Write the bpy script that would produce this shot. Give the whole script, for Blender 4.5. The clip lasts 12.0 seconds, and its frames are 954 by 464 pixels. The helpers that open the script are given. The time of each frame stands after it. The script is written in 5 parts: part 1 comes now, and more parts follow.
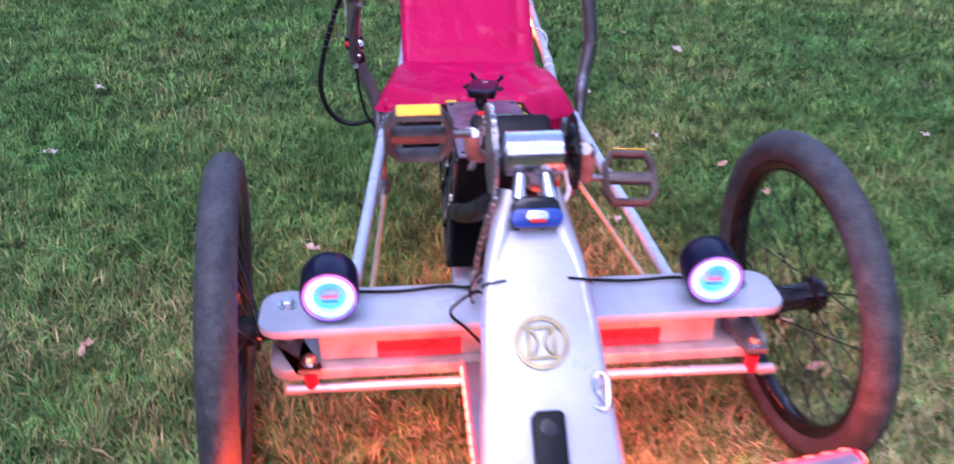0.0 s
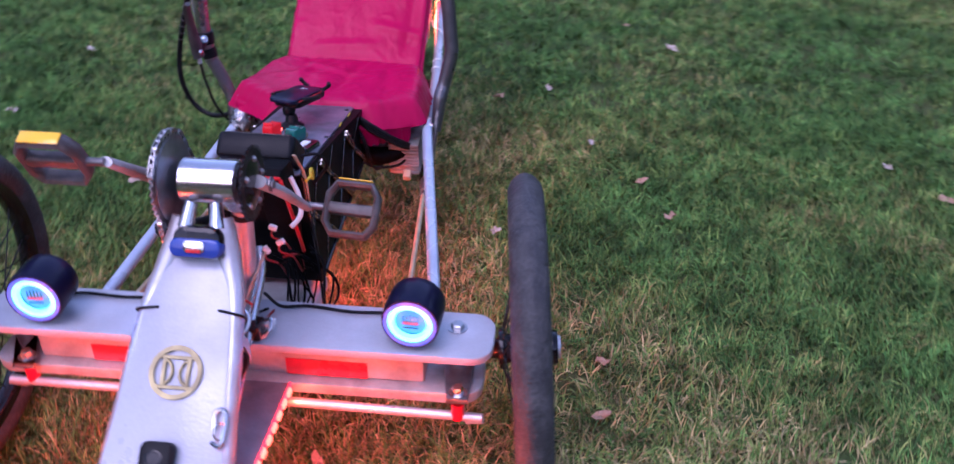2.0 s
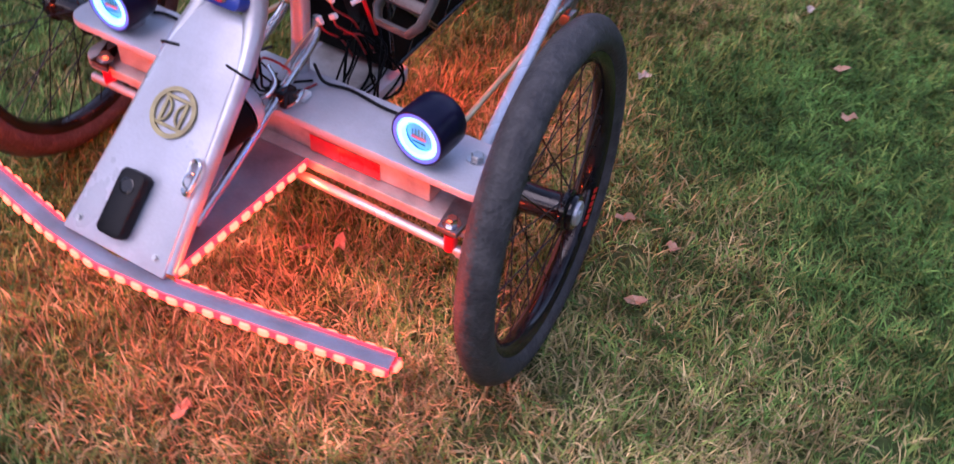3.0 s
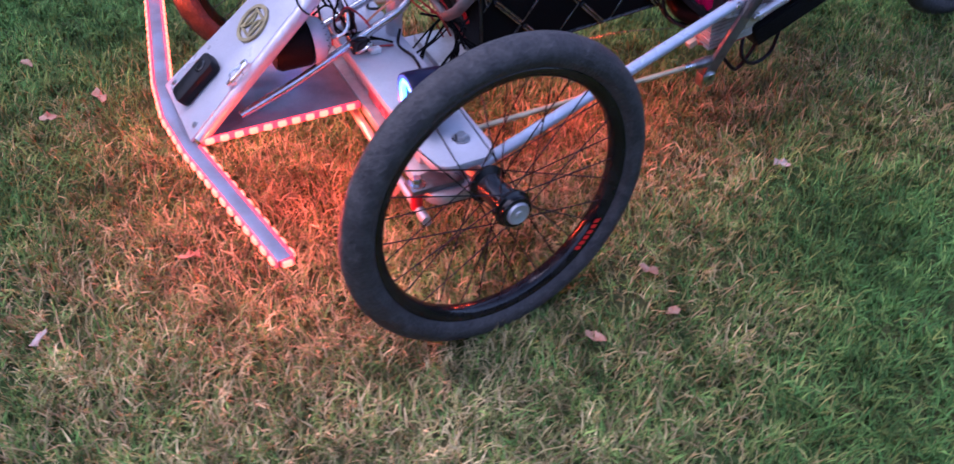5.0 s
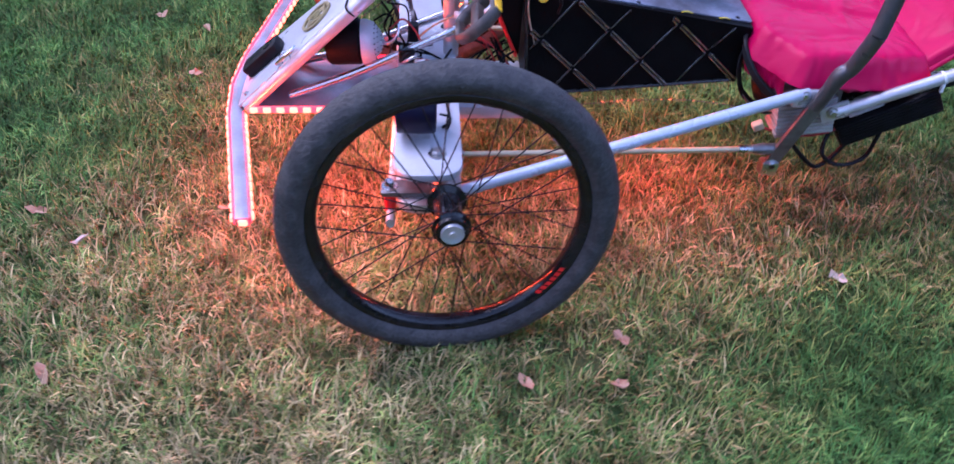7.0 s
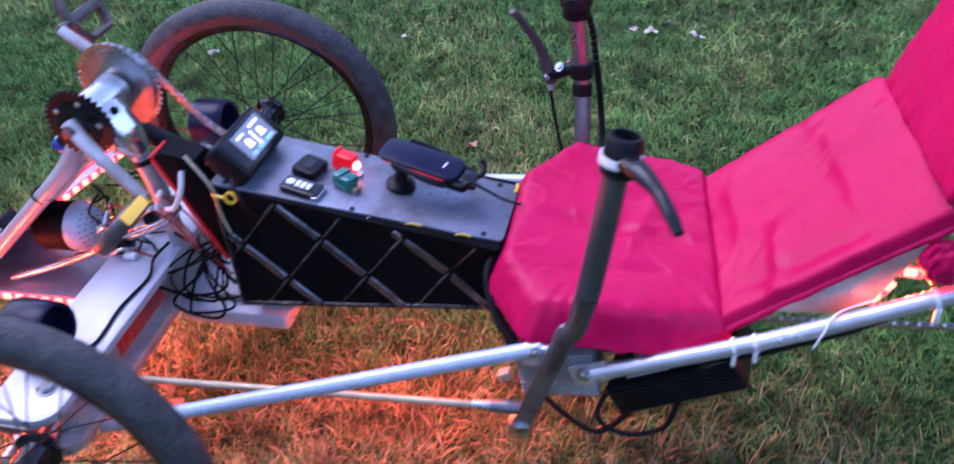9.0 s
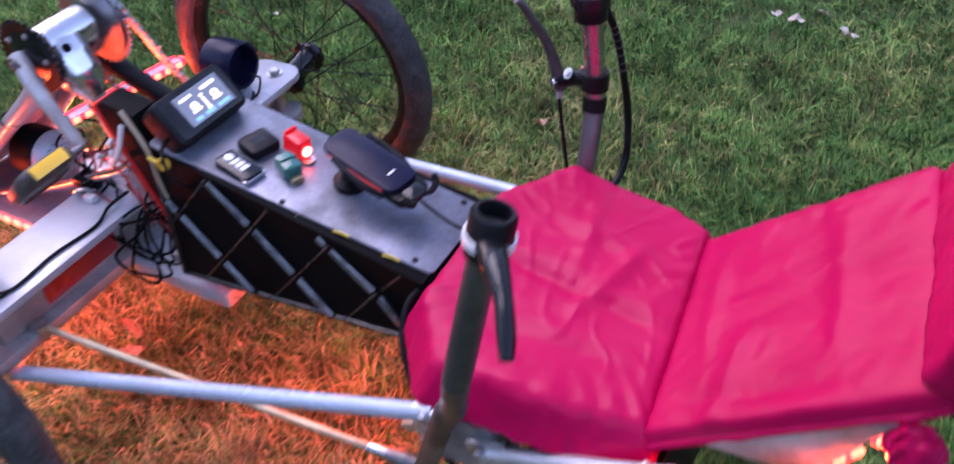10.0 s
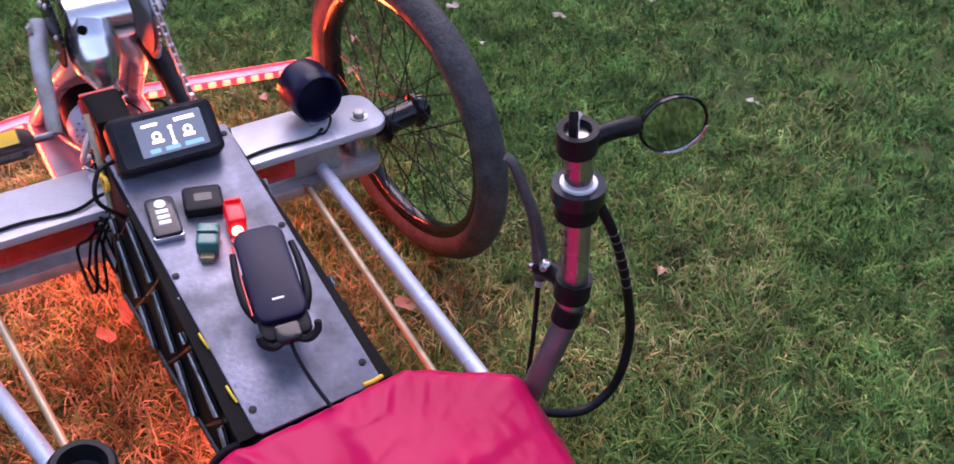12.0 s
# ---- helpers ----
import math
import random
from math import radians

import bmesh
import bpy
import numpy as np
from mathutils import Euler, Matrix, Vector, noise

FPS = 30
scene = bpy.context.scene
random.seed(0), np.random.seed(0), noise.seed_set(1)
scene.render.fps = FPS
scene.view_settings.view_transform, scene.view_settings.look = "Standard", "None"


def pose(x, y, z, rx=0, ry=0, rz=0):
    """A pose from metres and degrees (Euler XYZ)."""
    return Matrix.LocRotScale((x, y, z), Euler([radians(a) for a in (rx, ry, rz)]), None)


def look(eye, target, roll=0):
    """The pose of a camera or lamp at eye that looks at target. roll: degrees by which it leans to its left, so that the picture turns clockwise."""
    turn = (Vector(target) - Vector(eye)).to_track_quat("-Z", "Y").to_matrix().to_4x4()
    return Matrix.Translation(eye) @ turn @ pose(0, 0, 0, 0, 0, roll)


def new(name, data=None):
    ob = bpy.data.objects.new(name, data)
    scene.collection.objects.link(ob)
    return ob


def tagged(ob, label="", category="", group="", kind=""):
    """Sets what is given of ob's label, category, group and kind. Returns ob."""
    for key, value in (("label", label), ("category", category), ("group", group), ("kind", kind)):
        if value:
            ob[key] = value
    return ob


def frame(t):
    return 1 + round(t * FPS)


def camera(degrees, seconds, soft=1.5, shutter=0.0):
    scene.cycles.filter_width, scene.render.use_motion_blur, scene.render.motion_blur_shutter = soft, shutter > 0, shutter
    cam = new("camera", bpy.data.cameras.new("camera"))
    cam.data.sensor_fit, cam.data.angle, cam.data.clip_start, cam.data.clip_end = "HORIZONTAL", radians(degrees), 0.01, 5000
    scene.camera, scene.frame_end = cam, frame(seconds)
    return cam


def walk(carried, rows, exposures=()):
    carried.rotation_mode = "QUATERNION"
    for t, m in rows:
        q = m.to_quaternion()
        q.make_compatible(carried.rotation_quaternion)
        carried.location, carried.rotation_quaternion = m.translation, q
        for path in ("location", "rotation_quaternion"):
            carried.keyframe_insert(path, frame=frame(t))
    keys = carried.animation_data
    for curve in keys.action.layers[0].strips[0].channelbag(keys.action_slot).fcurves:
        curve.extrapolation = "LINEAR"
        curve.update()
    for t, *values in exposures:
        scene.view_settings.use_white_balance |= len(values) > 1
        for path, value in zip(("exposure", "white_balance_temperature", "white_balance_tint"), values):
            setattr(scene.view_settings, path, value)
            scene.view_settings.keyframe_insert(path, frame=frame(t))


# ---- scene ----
cam = camera(54.6, 12.0, shutter=0.6)
PATH = [
    (0, (-0.173, -1.131, 1.064), (-0.008, 0.603, 0.083), 0.3),
    (0.5, (-0.067, -1.246, 1.096), (0.103, 0.48, 0.1), 0.7),
    (1, (0.072, -1.248, 1.131), (0.221, 0.462, 0.105), -1.7),
    (1.5, (0.246, -1.143, 1.15), (0.319, 0.555, 0.095), -0.5),
    (2, (0.479, -1.054, 1.153), (0.316, 0.631, 0.09), 0.4),
    (2.5, (0.697, -0.98, 1.151), (0.238, 0.556, -0.044), 3.0),
    (3, (0.797, -0.841, 1.128), (0.159, 0.429, -0.28), 5.1),
    (3.2, (0.831, -0.782, 1.135), (0.154, 0.45, -0.288), 5.7),
    (4.8, (1.324, -0.524, 1.142), (0.068, 0.207, -0.232), 3.3),
    (5, (1.365, -0.491, 1.152), (0.079, 0.226, -0.201), 3.2),
    (5.5, (1.389, -0.304, 1.135), (0.024, 0.269, -0.21), 2.8),
    (6, (1.408, -0.187, 1.134), (-0.059, 0.126, -0.189), -0.1),
    (6.5, (1.528, -0.101, 1.152), (0.021, 0.069, -0.153), 0.6),
    (6.7, (1.564, -0.063, 1.158), (0.054, 0.099, -0.143), 1.7),
    (8.3, (1.38, 0.58, 1.154), (-0.195, 0.258, -0.035), -3.4),
    (8.5, (1.287, 0.644, 1.159), (-0.288, 0.316, -0.03), -3.1),
    (9, (1.062, 0.851, 1.154), (-0.49, 0.429, -0.035), -5.3),
    (9.5, (0.904, 1.045, 1.148), (-0.485, 0.276, -0.069), -6.2),
    (10, (0.73, 1.076, 1.125), (-0.578, 0.297, -0.172), -4.1),
    (10.5, (0.537, 1.05, 1.146), (-0.726, 0.196, -0.149), -1.3),
    (11, (0.407, 1.108, 1.132), (-0.78, 0.158, -0.167), 4.8),
    (11.3, (0.296, 1.188, 1.151), (-0.743, 0.099, -0.167), 4.0),
    (11.5, (0.253, 1.175, 1.118), (-0.716, 0.009, -0.187), 3.2),
    (12, (0.231, 1.181, 1.115), (-0.671, -0.063, -0.165), 3.8),
]
walk(cam, [(t, look(eye, target, roll)) for t, eye, target, roll in PATH],
     ((0.0, 2.52, 5480, 46), (0.5, 2.5, 5590, 48), (1.0, 2.05, 5640, 48), (2.0, 2.0, 5540, 52), (3.0, 1.97, 6200, 46), (5.5, 2.2, 5490, 46), (6.0, 2.2, 5560, 46), (6.5, 2.5, 5540, 43), (8.5, 2.65, 5240, 45),
      (9.5, 2.5, 5750, 44), (12.0, 2.4, 6500, 44)))

# ---- light ----
world = bpy.data.worlds.new("dusk_sky")
scene.world = world
world.use_nodes = True
wn = world.node_tree
sky = wn.nodes.new("ShaderNodeTexSky")
sky.sky_type = "NISHITA"
sky.sun_disc = False
sky.sun_elevation = radians(9)
sky.sun_rotation = radians(200)
wn.links.new(sky.outputs["Color"], wn.nodes["Background"].inputs["Color"])
wn.nodes["Background"].inputs["Strength"].default_value = 0.15
sun = bpy.data.lights.new("sun", "SUN")
sun.energy, sun.angle, sun.color = 0.5, radians(40), (1.0, 0.96, 0.92)
new("sun", sun).matrix_world = look((0, 0, 5), (1.0, 2.2, 0.0))


def strip_lamp(a, b, aim_at, watts, width=0.008):
    """The light that an LED strip from a to b throws towards a point."""
    a, b = Vector(a), Vector(b)
    lamp = bpy.data.lights.new("led_light", "AREA")
    lamp.shape, lamp.size, lamp.size_y = "RECTANGLE", (b - a).length, width
    lamp.energy, lamp.color = watts * 0.42, (1.0, 0.085, 0.014)
    x = (b - a).normalized()
    z = ((a + b) / 2 - Vector(aim_at)).normalized()
    z = (z - x * z.dot(x)).normalized()
    m = Matrix((x, z.cross(x), z)).transposed().to_4x4()
    m.translation = (a + b) / 2
    new("led_light", lamp).matrix_world = m


for s in (1, -1):
    strip_lamp((s * 0.105, -0.322, 0.2005), (s * 0.412, -0.268, 0.2005), (s * 0.25, -0.27, 0), 0.32)
    strip_lamp((s * 0.13, -0.299, 0.2105), (s * 0.40, -0.252, 0.2105), (s * 0.42, 0.0, 0.33), 0.95)
    strip_lamp((s * 0.100, -0.30, 0.2105), (s * 0.104, -0.045, 0.2105), (s * 0.25, -0.13, 0.08), 0.75)
    strip_lamp((s * 0.045, 0.34, 0.238), (s * 0.045, 0.60, 0.255), (s * 0.13, 0.47, 0.0), 1.05 if s > 0 else 0.28)
strip_lamp((0.132, 1.09, 0.372), (0.132, 1.15, 0.412), (0.34, 1.12, 0.45), 0.9)
strip_lamp((-0.1, -0.347, 0.2005), (0.1, -0.347, 0.2005), (0, -0.42, 0), 0.42)
strip_lamp((-0.24, 0.0, 0.1985), (0.24, 0.0, 0.1985), (0, -0.02, 0), 0.45)

# ---- materials ----
def node_mat(name, base, rough=0.5, metal=0.0, second=None, scale=8.0, fine=0.0, bump=0.0, fine_scale=120.0,
             rough_var=0.0, spec=0.5, coat=0.0, sheen=0.0, stretch=(1, 1, 1), blend=(0.4, 0.65), random_amount=0.0):
    """A surface with large stains of a second colour, fine grain, bump and uneven roughness."""
    mat = bpy.data.materials.new(name)
    mat.use_nodes = True
    nt = mat.node_tree
    link = nt.links.new
    bsdf = nt.nodes["Principled BSDF"]
    bsdf.inputs["Roughness"].default_value = rough
    bsdf.inputs["Metallic"].default_value = metal
    bsdf.inputs["Specular IOR Level"].default_value = spec
    bsdf.inputs["Coat Weight"].default_value = coat
    bsdf.inputs["Sheen Weight"].default_value = sheen
    coord = nt.nodes.new("ShaderNodeTexCoord")
    mapping = nt.nodes.new("ShaderNodeMapping")
    mapping.inputs["Scale"].default_value = stretch
    link(coord.outputs["Object"], mapping.inputs["Vector"])
    big = nt.nodes.new("ShaderNodeTexNoise")
    big.inputs["Scale"].default_value, big.inputs["Detail"].default_value = scale, 6
    small = nt.nodes.new("ShaderNodeTexNoise")
    small.inputs["Scale"].default_value, small.inputs["Detail"].default_value = fine_scale, 3
    for n in (big, small):
        link(mapping.outputs["Vector"], n.inputs["Vector"])
    ramp = nt.nodes.new("ShaderNodeMapRange")
    ramp.inputs["From Min"].default_value, ramp.inputs["From Max"].default_value = blend
    link(big.outputs["Fac"], ramp.inputs["Value"])
    mix = nt.nodes.new("ShaderNodeMix")
    mix.data_type = "RGBA"
    mix.inputs["A"].default_value = (*base, 1)
    mix.inputs["B"].default_value = (*(second or base), 1)
    link(ramp.outputs["Result"], mix.inputs["Factor"])
    grain = nt.nodes.new("ShaderNodeMapRange")
    grain.inputs["To Min"].default_value, grain.inputs["To Max"].default_value = 1 - fine, 1 + fine
    link(small.outputs["Fac"], grain.inputs["Value"])
    tone = nt.nodes.new("ShaderNodeMix")
    tone.data_type, tone.blend_type = "RGBA", "MULTIPLY"
    tone.inputs["Factor"].default_value = 1
    link(mix.outputs["Result"], tone.inputs["A"])
    link(grain.outputs["Result"], tone.inputs["B"])
    link(tone.outputs["Result"], bsdf.inputs["Base Color"])
    if rough_var:
        rr = nt.nodes.new("ShaderNodeMapRange")
        rr.inputs["From Min"].default_value, rr.inputs["From Max"].default_value = 0.3, 0.7
        rr.inputs["To Min"].default_value, rr.inputs["To Max"].default_value = max(0.03, rough - rough_var), min(1, rough + rough_var)
        link(big.outputs["Fac"], rr.inputs["Value"])
        link(rr.outputs["Result"], bsdf.inputs["Roughness"])
    if bump:
        bp = nt.nodes.new("ShaderNodeBump")
        bp.inputs["Strength"].default_value, bp.inputs["Distance"].default_value = 1.0, bump
        link(small.outputs["Fac"], bp.inputs["Height"])
        link(bp.outputs["Normal"], bsdf.inputs["Normal"])
    return mat


def glow_mat(name, colour, strength, base=(0.1, 0.1, 0.1)):
    mat = node_mat(name, base, 0.3)
    b = mat.node_tree.nodes["Principled BSDF"]
    b.inputs["Emission Color"].default_value = (*colour, 1)
    b.inputs["Emission Strength"].default_value = strength
    return mat


def grass_mat():
    """Green blades among straw, in patches, each blade of its own tone."""
    mat = bpy.data.materials.new("grass_blades")
    mat.use_nodes = True
    nt = mat.node_tree
    link = nt.links.new
    bsdf = nt.nodes["Principled BSDF"]
    bsdf.inputs["Roughness"].default_value = 0.6
    bsdf.inputs["Specular IOR Level"].default_value = 0.12
    geo = nt.nodes.new("ShaderNodeNewGeometry")
    patch = nt.nodes.new("ShaderNodeTexNoise")
    patch.inputs["Scale"].default_value, patch.inputs["Detail"].default_value = 1.7, 5
    patch.inputs["Roughness"].default_value = 0.65
    link(geo.outputs["Position"], patch.inputs["Vector"])
    add = nt.nodes.new("ShaderNodeMath")
    add.operation = "MULTIPLY_ADD"
    add.inputs[1].default_value, add.inputs[2].default_value = 0.54, -0.27
    link(geo.outputs["Random Per Island"], add.inputs[0])
    total = nt.nodes.new("ShaderNodeMath")
    link(patch.outputs["Fac"], total.inputs[0])
    link(add.outputs[0], total.inputs[1])
    ramp = nt.nodes.new("ShaderNodeValToRGB")
    stops = ((0.22, (0.046, 0.126, 0.029)), (0.40, (0.088, 0.186, 0.042)), (0.54, (0.152, 0.205, 0.050)),
             (0.66, (0.240, 0.208, 0.080)), (0.84, (0.40, 0.315, 0.155)))
    els = ramp.color_ramp.elements
    els[0].position, els[1].position = stops[0][0], stops[-1][0]
    els[0].color, els[1].color = (*stops[0][1], 1), (*stops[-1][1], 1)
    for p, c in stops[1:-1]:
        els.new(p).color = (*c, 1)
    # worn, straw-coloured patches: a wide one round the front wheels, smaller ones beside the seat and across the lawn,
    # and one under the box that also paints in LED glow
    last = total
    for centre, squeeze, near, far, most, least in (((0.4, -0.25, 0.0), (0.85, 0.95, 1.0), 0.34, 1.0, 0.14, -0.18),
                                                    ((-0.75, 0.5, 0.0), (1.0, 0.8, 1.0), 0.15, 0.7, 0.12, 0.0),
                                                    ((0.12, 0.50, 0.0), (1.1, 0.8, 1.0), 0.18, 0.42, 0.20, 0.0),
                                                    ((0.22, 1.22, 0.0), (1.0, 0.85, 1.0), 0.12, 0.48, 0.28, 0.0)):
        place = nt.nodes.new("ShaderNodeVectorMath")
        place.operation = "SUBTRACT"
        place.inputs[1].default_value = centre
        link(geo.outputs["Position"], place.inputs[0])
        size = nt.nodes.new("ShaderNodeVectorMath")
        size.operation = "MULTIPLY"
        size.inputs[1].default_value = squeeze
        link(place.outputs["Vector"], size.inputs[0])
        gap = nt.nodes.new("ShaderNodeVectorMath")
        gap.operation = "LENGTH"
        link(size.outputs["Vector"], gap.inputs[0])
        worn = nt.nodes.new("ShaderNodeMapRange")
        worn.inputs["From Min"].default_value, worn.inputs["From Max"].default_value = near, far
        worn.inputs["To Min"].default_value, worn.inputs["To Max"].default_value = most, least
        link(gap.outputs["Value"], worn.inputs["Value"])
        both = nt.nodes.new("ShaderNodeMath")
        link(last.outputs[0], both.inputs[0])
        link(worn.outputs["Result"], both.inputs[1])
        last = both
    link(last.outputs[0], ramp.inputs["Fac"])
    # tufts, some dense and dark, some thin and pale
    tuft = nt.nodes.new("ShaderNodeTexNoise")
    tuft.inputs["Scale"].default_value, tuft.inputs["Detail"].default_value = 17.0, 3
    link(geo.outputs["Position"], tuft.inputs["Vector"])
    shade = nt.nodes.new("ShaderNodeMapRange")
    shade.inputs["From Min"].default_value, shade.inputs["From Max"].default_value = 0.3, 0.7
    shade.inputs["To Min"].default_value, shade.inputs["To Max"].default_value = 0.45, 1.5
    link(tuft.outputs["Fac"], shade.inputs["Value"])
    clump = nt.nodes.new("ShaderNodeTexNoise")
    clump.inputs["Scale"].default_value, clump.inputs["Detail"].default_value = 4.6, 2
    link(geo.outputs["Position"], clump.inputs["Vector"])
    wide = nt.nodes.new("ShaderNodeMapRange")
    wide.inputs["From Min"].default_value, wide.inputs["From Max"].default_value = 0.3, 0.7
    wide.inputs["To Min"].default_value, wide.inputs["To Max"].default_value = 0.68, 1.36
    link(clump.outputs["Fac"], wide.inputs["Value"])
    pair = nt.nodes.new("ShaderNodeMath")
    pair.operation = "MULTIPLY"
    link(shade.outputs["Result"], pair.inputs[0])
    link(wide.outputs["Result"], pair.inputs[1])
    tone = nt.nodes.new("ShaderNodeMix")
    tone.data_type, tone.blend_type = "RGBA", "MULTIPLY"
    tone.inputs["Factor"].default_value = 1
    link(ramp.outputs["Color"], tone.inputs["A"])
    link(pair.outputs[0], tone.inputs["B"])
    # single blades darker or paler than their neighbours
    mult = nt.nodes.new("ShaderNodeMath")
    mult.operation = "MULTIPLY"
    mult.inputs[1].default_value = 37.7
    link(geo.outputs["Random Per Island"], mult.inputs[0])
    part_of = nt.nodes.new("ShaderNodeMath")
    part_of.operation = "FRACT"
    link(mult.outputs[0], part_of.inputs[0])
    own = nt.nodes.new("ShaderNodeMapRange")
    own.inputs["To Min"].default_value, own.inputs["To Max"].default_value = 0.58, 1.66
    link(part_of.outputs[0], own.inputs["Value"])
    single = nt.nodes.new("ShaderNodeMix")
    single.data_type, single.blend_type = "RGBA", "MULTIPLY"
    single.inputs["Factor"].default_value = 1
    link(tone.outputs["Result"], single.inputs["A"])
    link(own.outputs["Result"], single.inputs["B"])
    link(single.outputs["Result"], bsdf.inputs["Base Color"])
    return mat


M = {}
M["grass"] = grass_mat()
M["soil"] = node_mat("lawn_thatch", (0.045, 0.078, 0.024), 0.95, second=(0.085, 0.092, 0.036), scale=2.2, fine=0.5, bump=0.01, fine_scale=90, spec=0.1)
M["white_paint"] = node_mat("scuffed_white_aluminium", (0.50, 0.51, 0.56), 0.36, 0.15, (0.40, 0.405, 0.44), 9, 0.08, 0.0004, 220, 0.12)
M["alu"] = node_mat("dull_aluminium", (0.58, 0.59, 0.62), 0.34, 0.55, (0.42, 0.42, 0.43), 12, 0.08, 0.0003, 200, 0.12)
# plate metal darkened to hold the dark reflections under the nose
M["dark_plate"] = node_mat("dark_reflection_plate", (0.30, 0.29, 0.32), 0.42, 0.6, (0.20, 0.19, 0.21), 14, 0.12, 0.0004, 180, 0.12)
M["raw_alu"] = node_mat("oxidised_aluminium", (0.5, 0.5, 0.5), 0.55, 0.6, (0.3, 0.28, 0.26), 14, 0.12, 0.0005, 160, 0.15)
M["polished"] = node_mat("polished_aluminium", (0.66, 0.66, 0.68), 0.22, 0.95, (0.6, 0.6, 0.61), 20, 0.05, 0, 200, 0.08)
# aluminium copy with the bumper's dim lilac cast put into its colour
M["bar_alu"] = node_mat("lilac_cast_aluminium", (0.31, 0.31, 0.37), 0.42, 0.4, (0.22, 0.21, 0.24), 14, 0.10, 0.0004, 180, 0.14)
M["tube_paint"] = node_mat("pale_blue_grey_tube", (0.46, 0.53, 0.64), 0.3, 0.2, (0.40, 0.46, 0.55), 16, 0.06, 0, 200, 0.1)
M["steel"] = node_mat("zinc_steel", (0.52, 0.52, 0.54), 0.32, 1.0, (0.4, 0.39, 0.38), 40, 0.1, 0, 300, 0.1)
M["brass_rod"] = node_mat("dull_brass_rod", (0.55, 0.47, 0.30), 0.4, 0.35, (0.4, 0.33, 0.22), 25, 0.1, 0, 300, 0.1)
M["rubber"] = node_mat("worn_tyre_rubber", (0.042, 0.041, 0.042), 0.6, 0, (0.092, 0.089, 0.086), 40, 0.55, 0.0024, 170, 0.12, spec=0.3, blend=(0.42, 0.85))
M["gloss_black"] = node_mat("gloss_black", (0.006, 0.006, 0.007), 0.15, 0, (0.014, 0.014, 0.016), 30, 0.1, 0, 200, 0.08, spec=0.35)
M["matt_black"] = node_mat("matt_black_plastic", (0.006, 0.006, 0.0075), 0.42, 0, (0.011, 0.011, 0.012), 30, 0.2, 0.0004, 300, 0.12, spec=0.16)
M["quilt"] = node_mat("black_box_side", (0.004, 0.004, 0.0045), 0.45, 0, (0.006, 0.006, 0.006), 10, 0.2, 0.0006, 150, 0.1, spec=0.04)
M["ridge"] = node_mat("black_gloss_ridge", (0.03, 0.03, 0.03), 0.16, 0.6, (0.05, 0.048, 0.046), 60, 0.3, 0.0006, 180, 0.1)
# grey metal for the strap seams, putting glints on black straps
M["strap"] = node_mat("strap_glint", (0.30, 0.295, 0.29), 0.18, 0.95, (0.10, 0.098, 0.096), 60, 0.3, 0.0005, 180, 0.08)
# hedge-like tone for the unseen walls added against horizon light
M["hedge"] = node_mat("horizon_blocker_green", (0.02, 0.032, 0.016), 0.9, 0, (0.045, 0.06, 0.028), 3, 0.4, 0.03, 30, spec=0.1)
M["spoke"] = node_mat("black_spoke", (0.02, 0.02, 0.022), 0.35, 0.7)
M["dull_arm"] = node_mat("dull_grey_arm", (0.2, 0.19, 0.2), 0.4, 0.7, (0.12, 0.115, 0.12), 30, 0.1, 0.0003, 200, 0.12)
M["arm"] = node_mat("dark_steel_bar", (0.13, 0.126, 0.135), 0.38, 0.7, (0.09, 0.087, 0.09), 22, 0.12, 0.0003, 200, 0.12)
M["lever_grey"] = node_mat("dark_grey_lever", (0.055, 0.054, 0.056), 0.38, 0.3, (0.09, 0.088, 0.09), 40, 0.15, 0.0003, 200, 0.1)
M["bar"] = node_mat("brushed_bar", (0.48, 0.44, 0.44), 0.3, 0.95, (0.34, 0.3, 0.3), 18, 0.1, 0, 250, 0.08)
M["tray"] = node_mat("scratched_grey_tray", (0.185, 0.198, 0.25), 0.4, 0.3, (0.085, 0.09, 0.108), 15, 0.25, 0.0005, 160, 0.15)
M["satin"] = node_mat("red_pink_satin", (0.52, 0.006, 0.074), 0.32, 0, (0.44, 0.004, 0.058), 5, 0.06, 0.007, 14, 0.06, spec=0.13, stretch=(1.0, 0.4, 1.0))
M["tape"] = node_mat("red_reflective_tape", (0.55, 0.02, 0.015), 0.3, 0, (0.4, 0.015, 0.012), 30, 0.1, 0, 300, 0.08, coat=0.4)
M["brass"] = node_mat("dull_brass", (0.40, 0.33, 0.16), 0.42, 0.5, (0.27, 0.22, 0.12), 40, 0.1, 0.0003, 200, 0.1)
M["blue"] = node_mat("blue_plastic", (0.02, 0.06, 0.32), 0.25)
M["navy"] = node_mat("dark_blue_black_housing", (0.006, 0.007, 0.024), 0.3, 0, (0.010, 0.010, 0.032), 30, 0.1, spec=0.16)
M["amber"] = node_mat("amber_reflector", (1.0, 0.55, 0.02), 0.2, coat=0.5)
M["yellow"] = node_mat("yellow_plastic", (0.7, 0.5, 0.03), 0.4)
M["tan"] = node_mat("tan_band", (0.42, 0.34, 0.22), 0.7, fine=0.2)
M["white"] = node_mat("white_plastic", (0.75, 0.75, 0.74), 0.4)
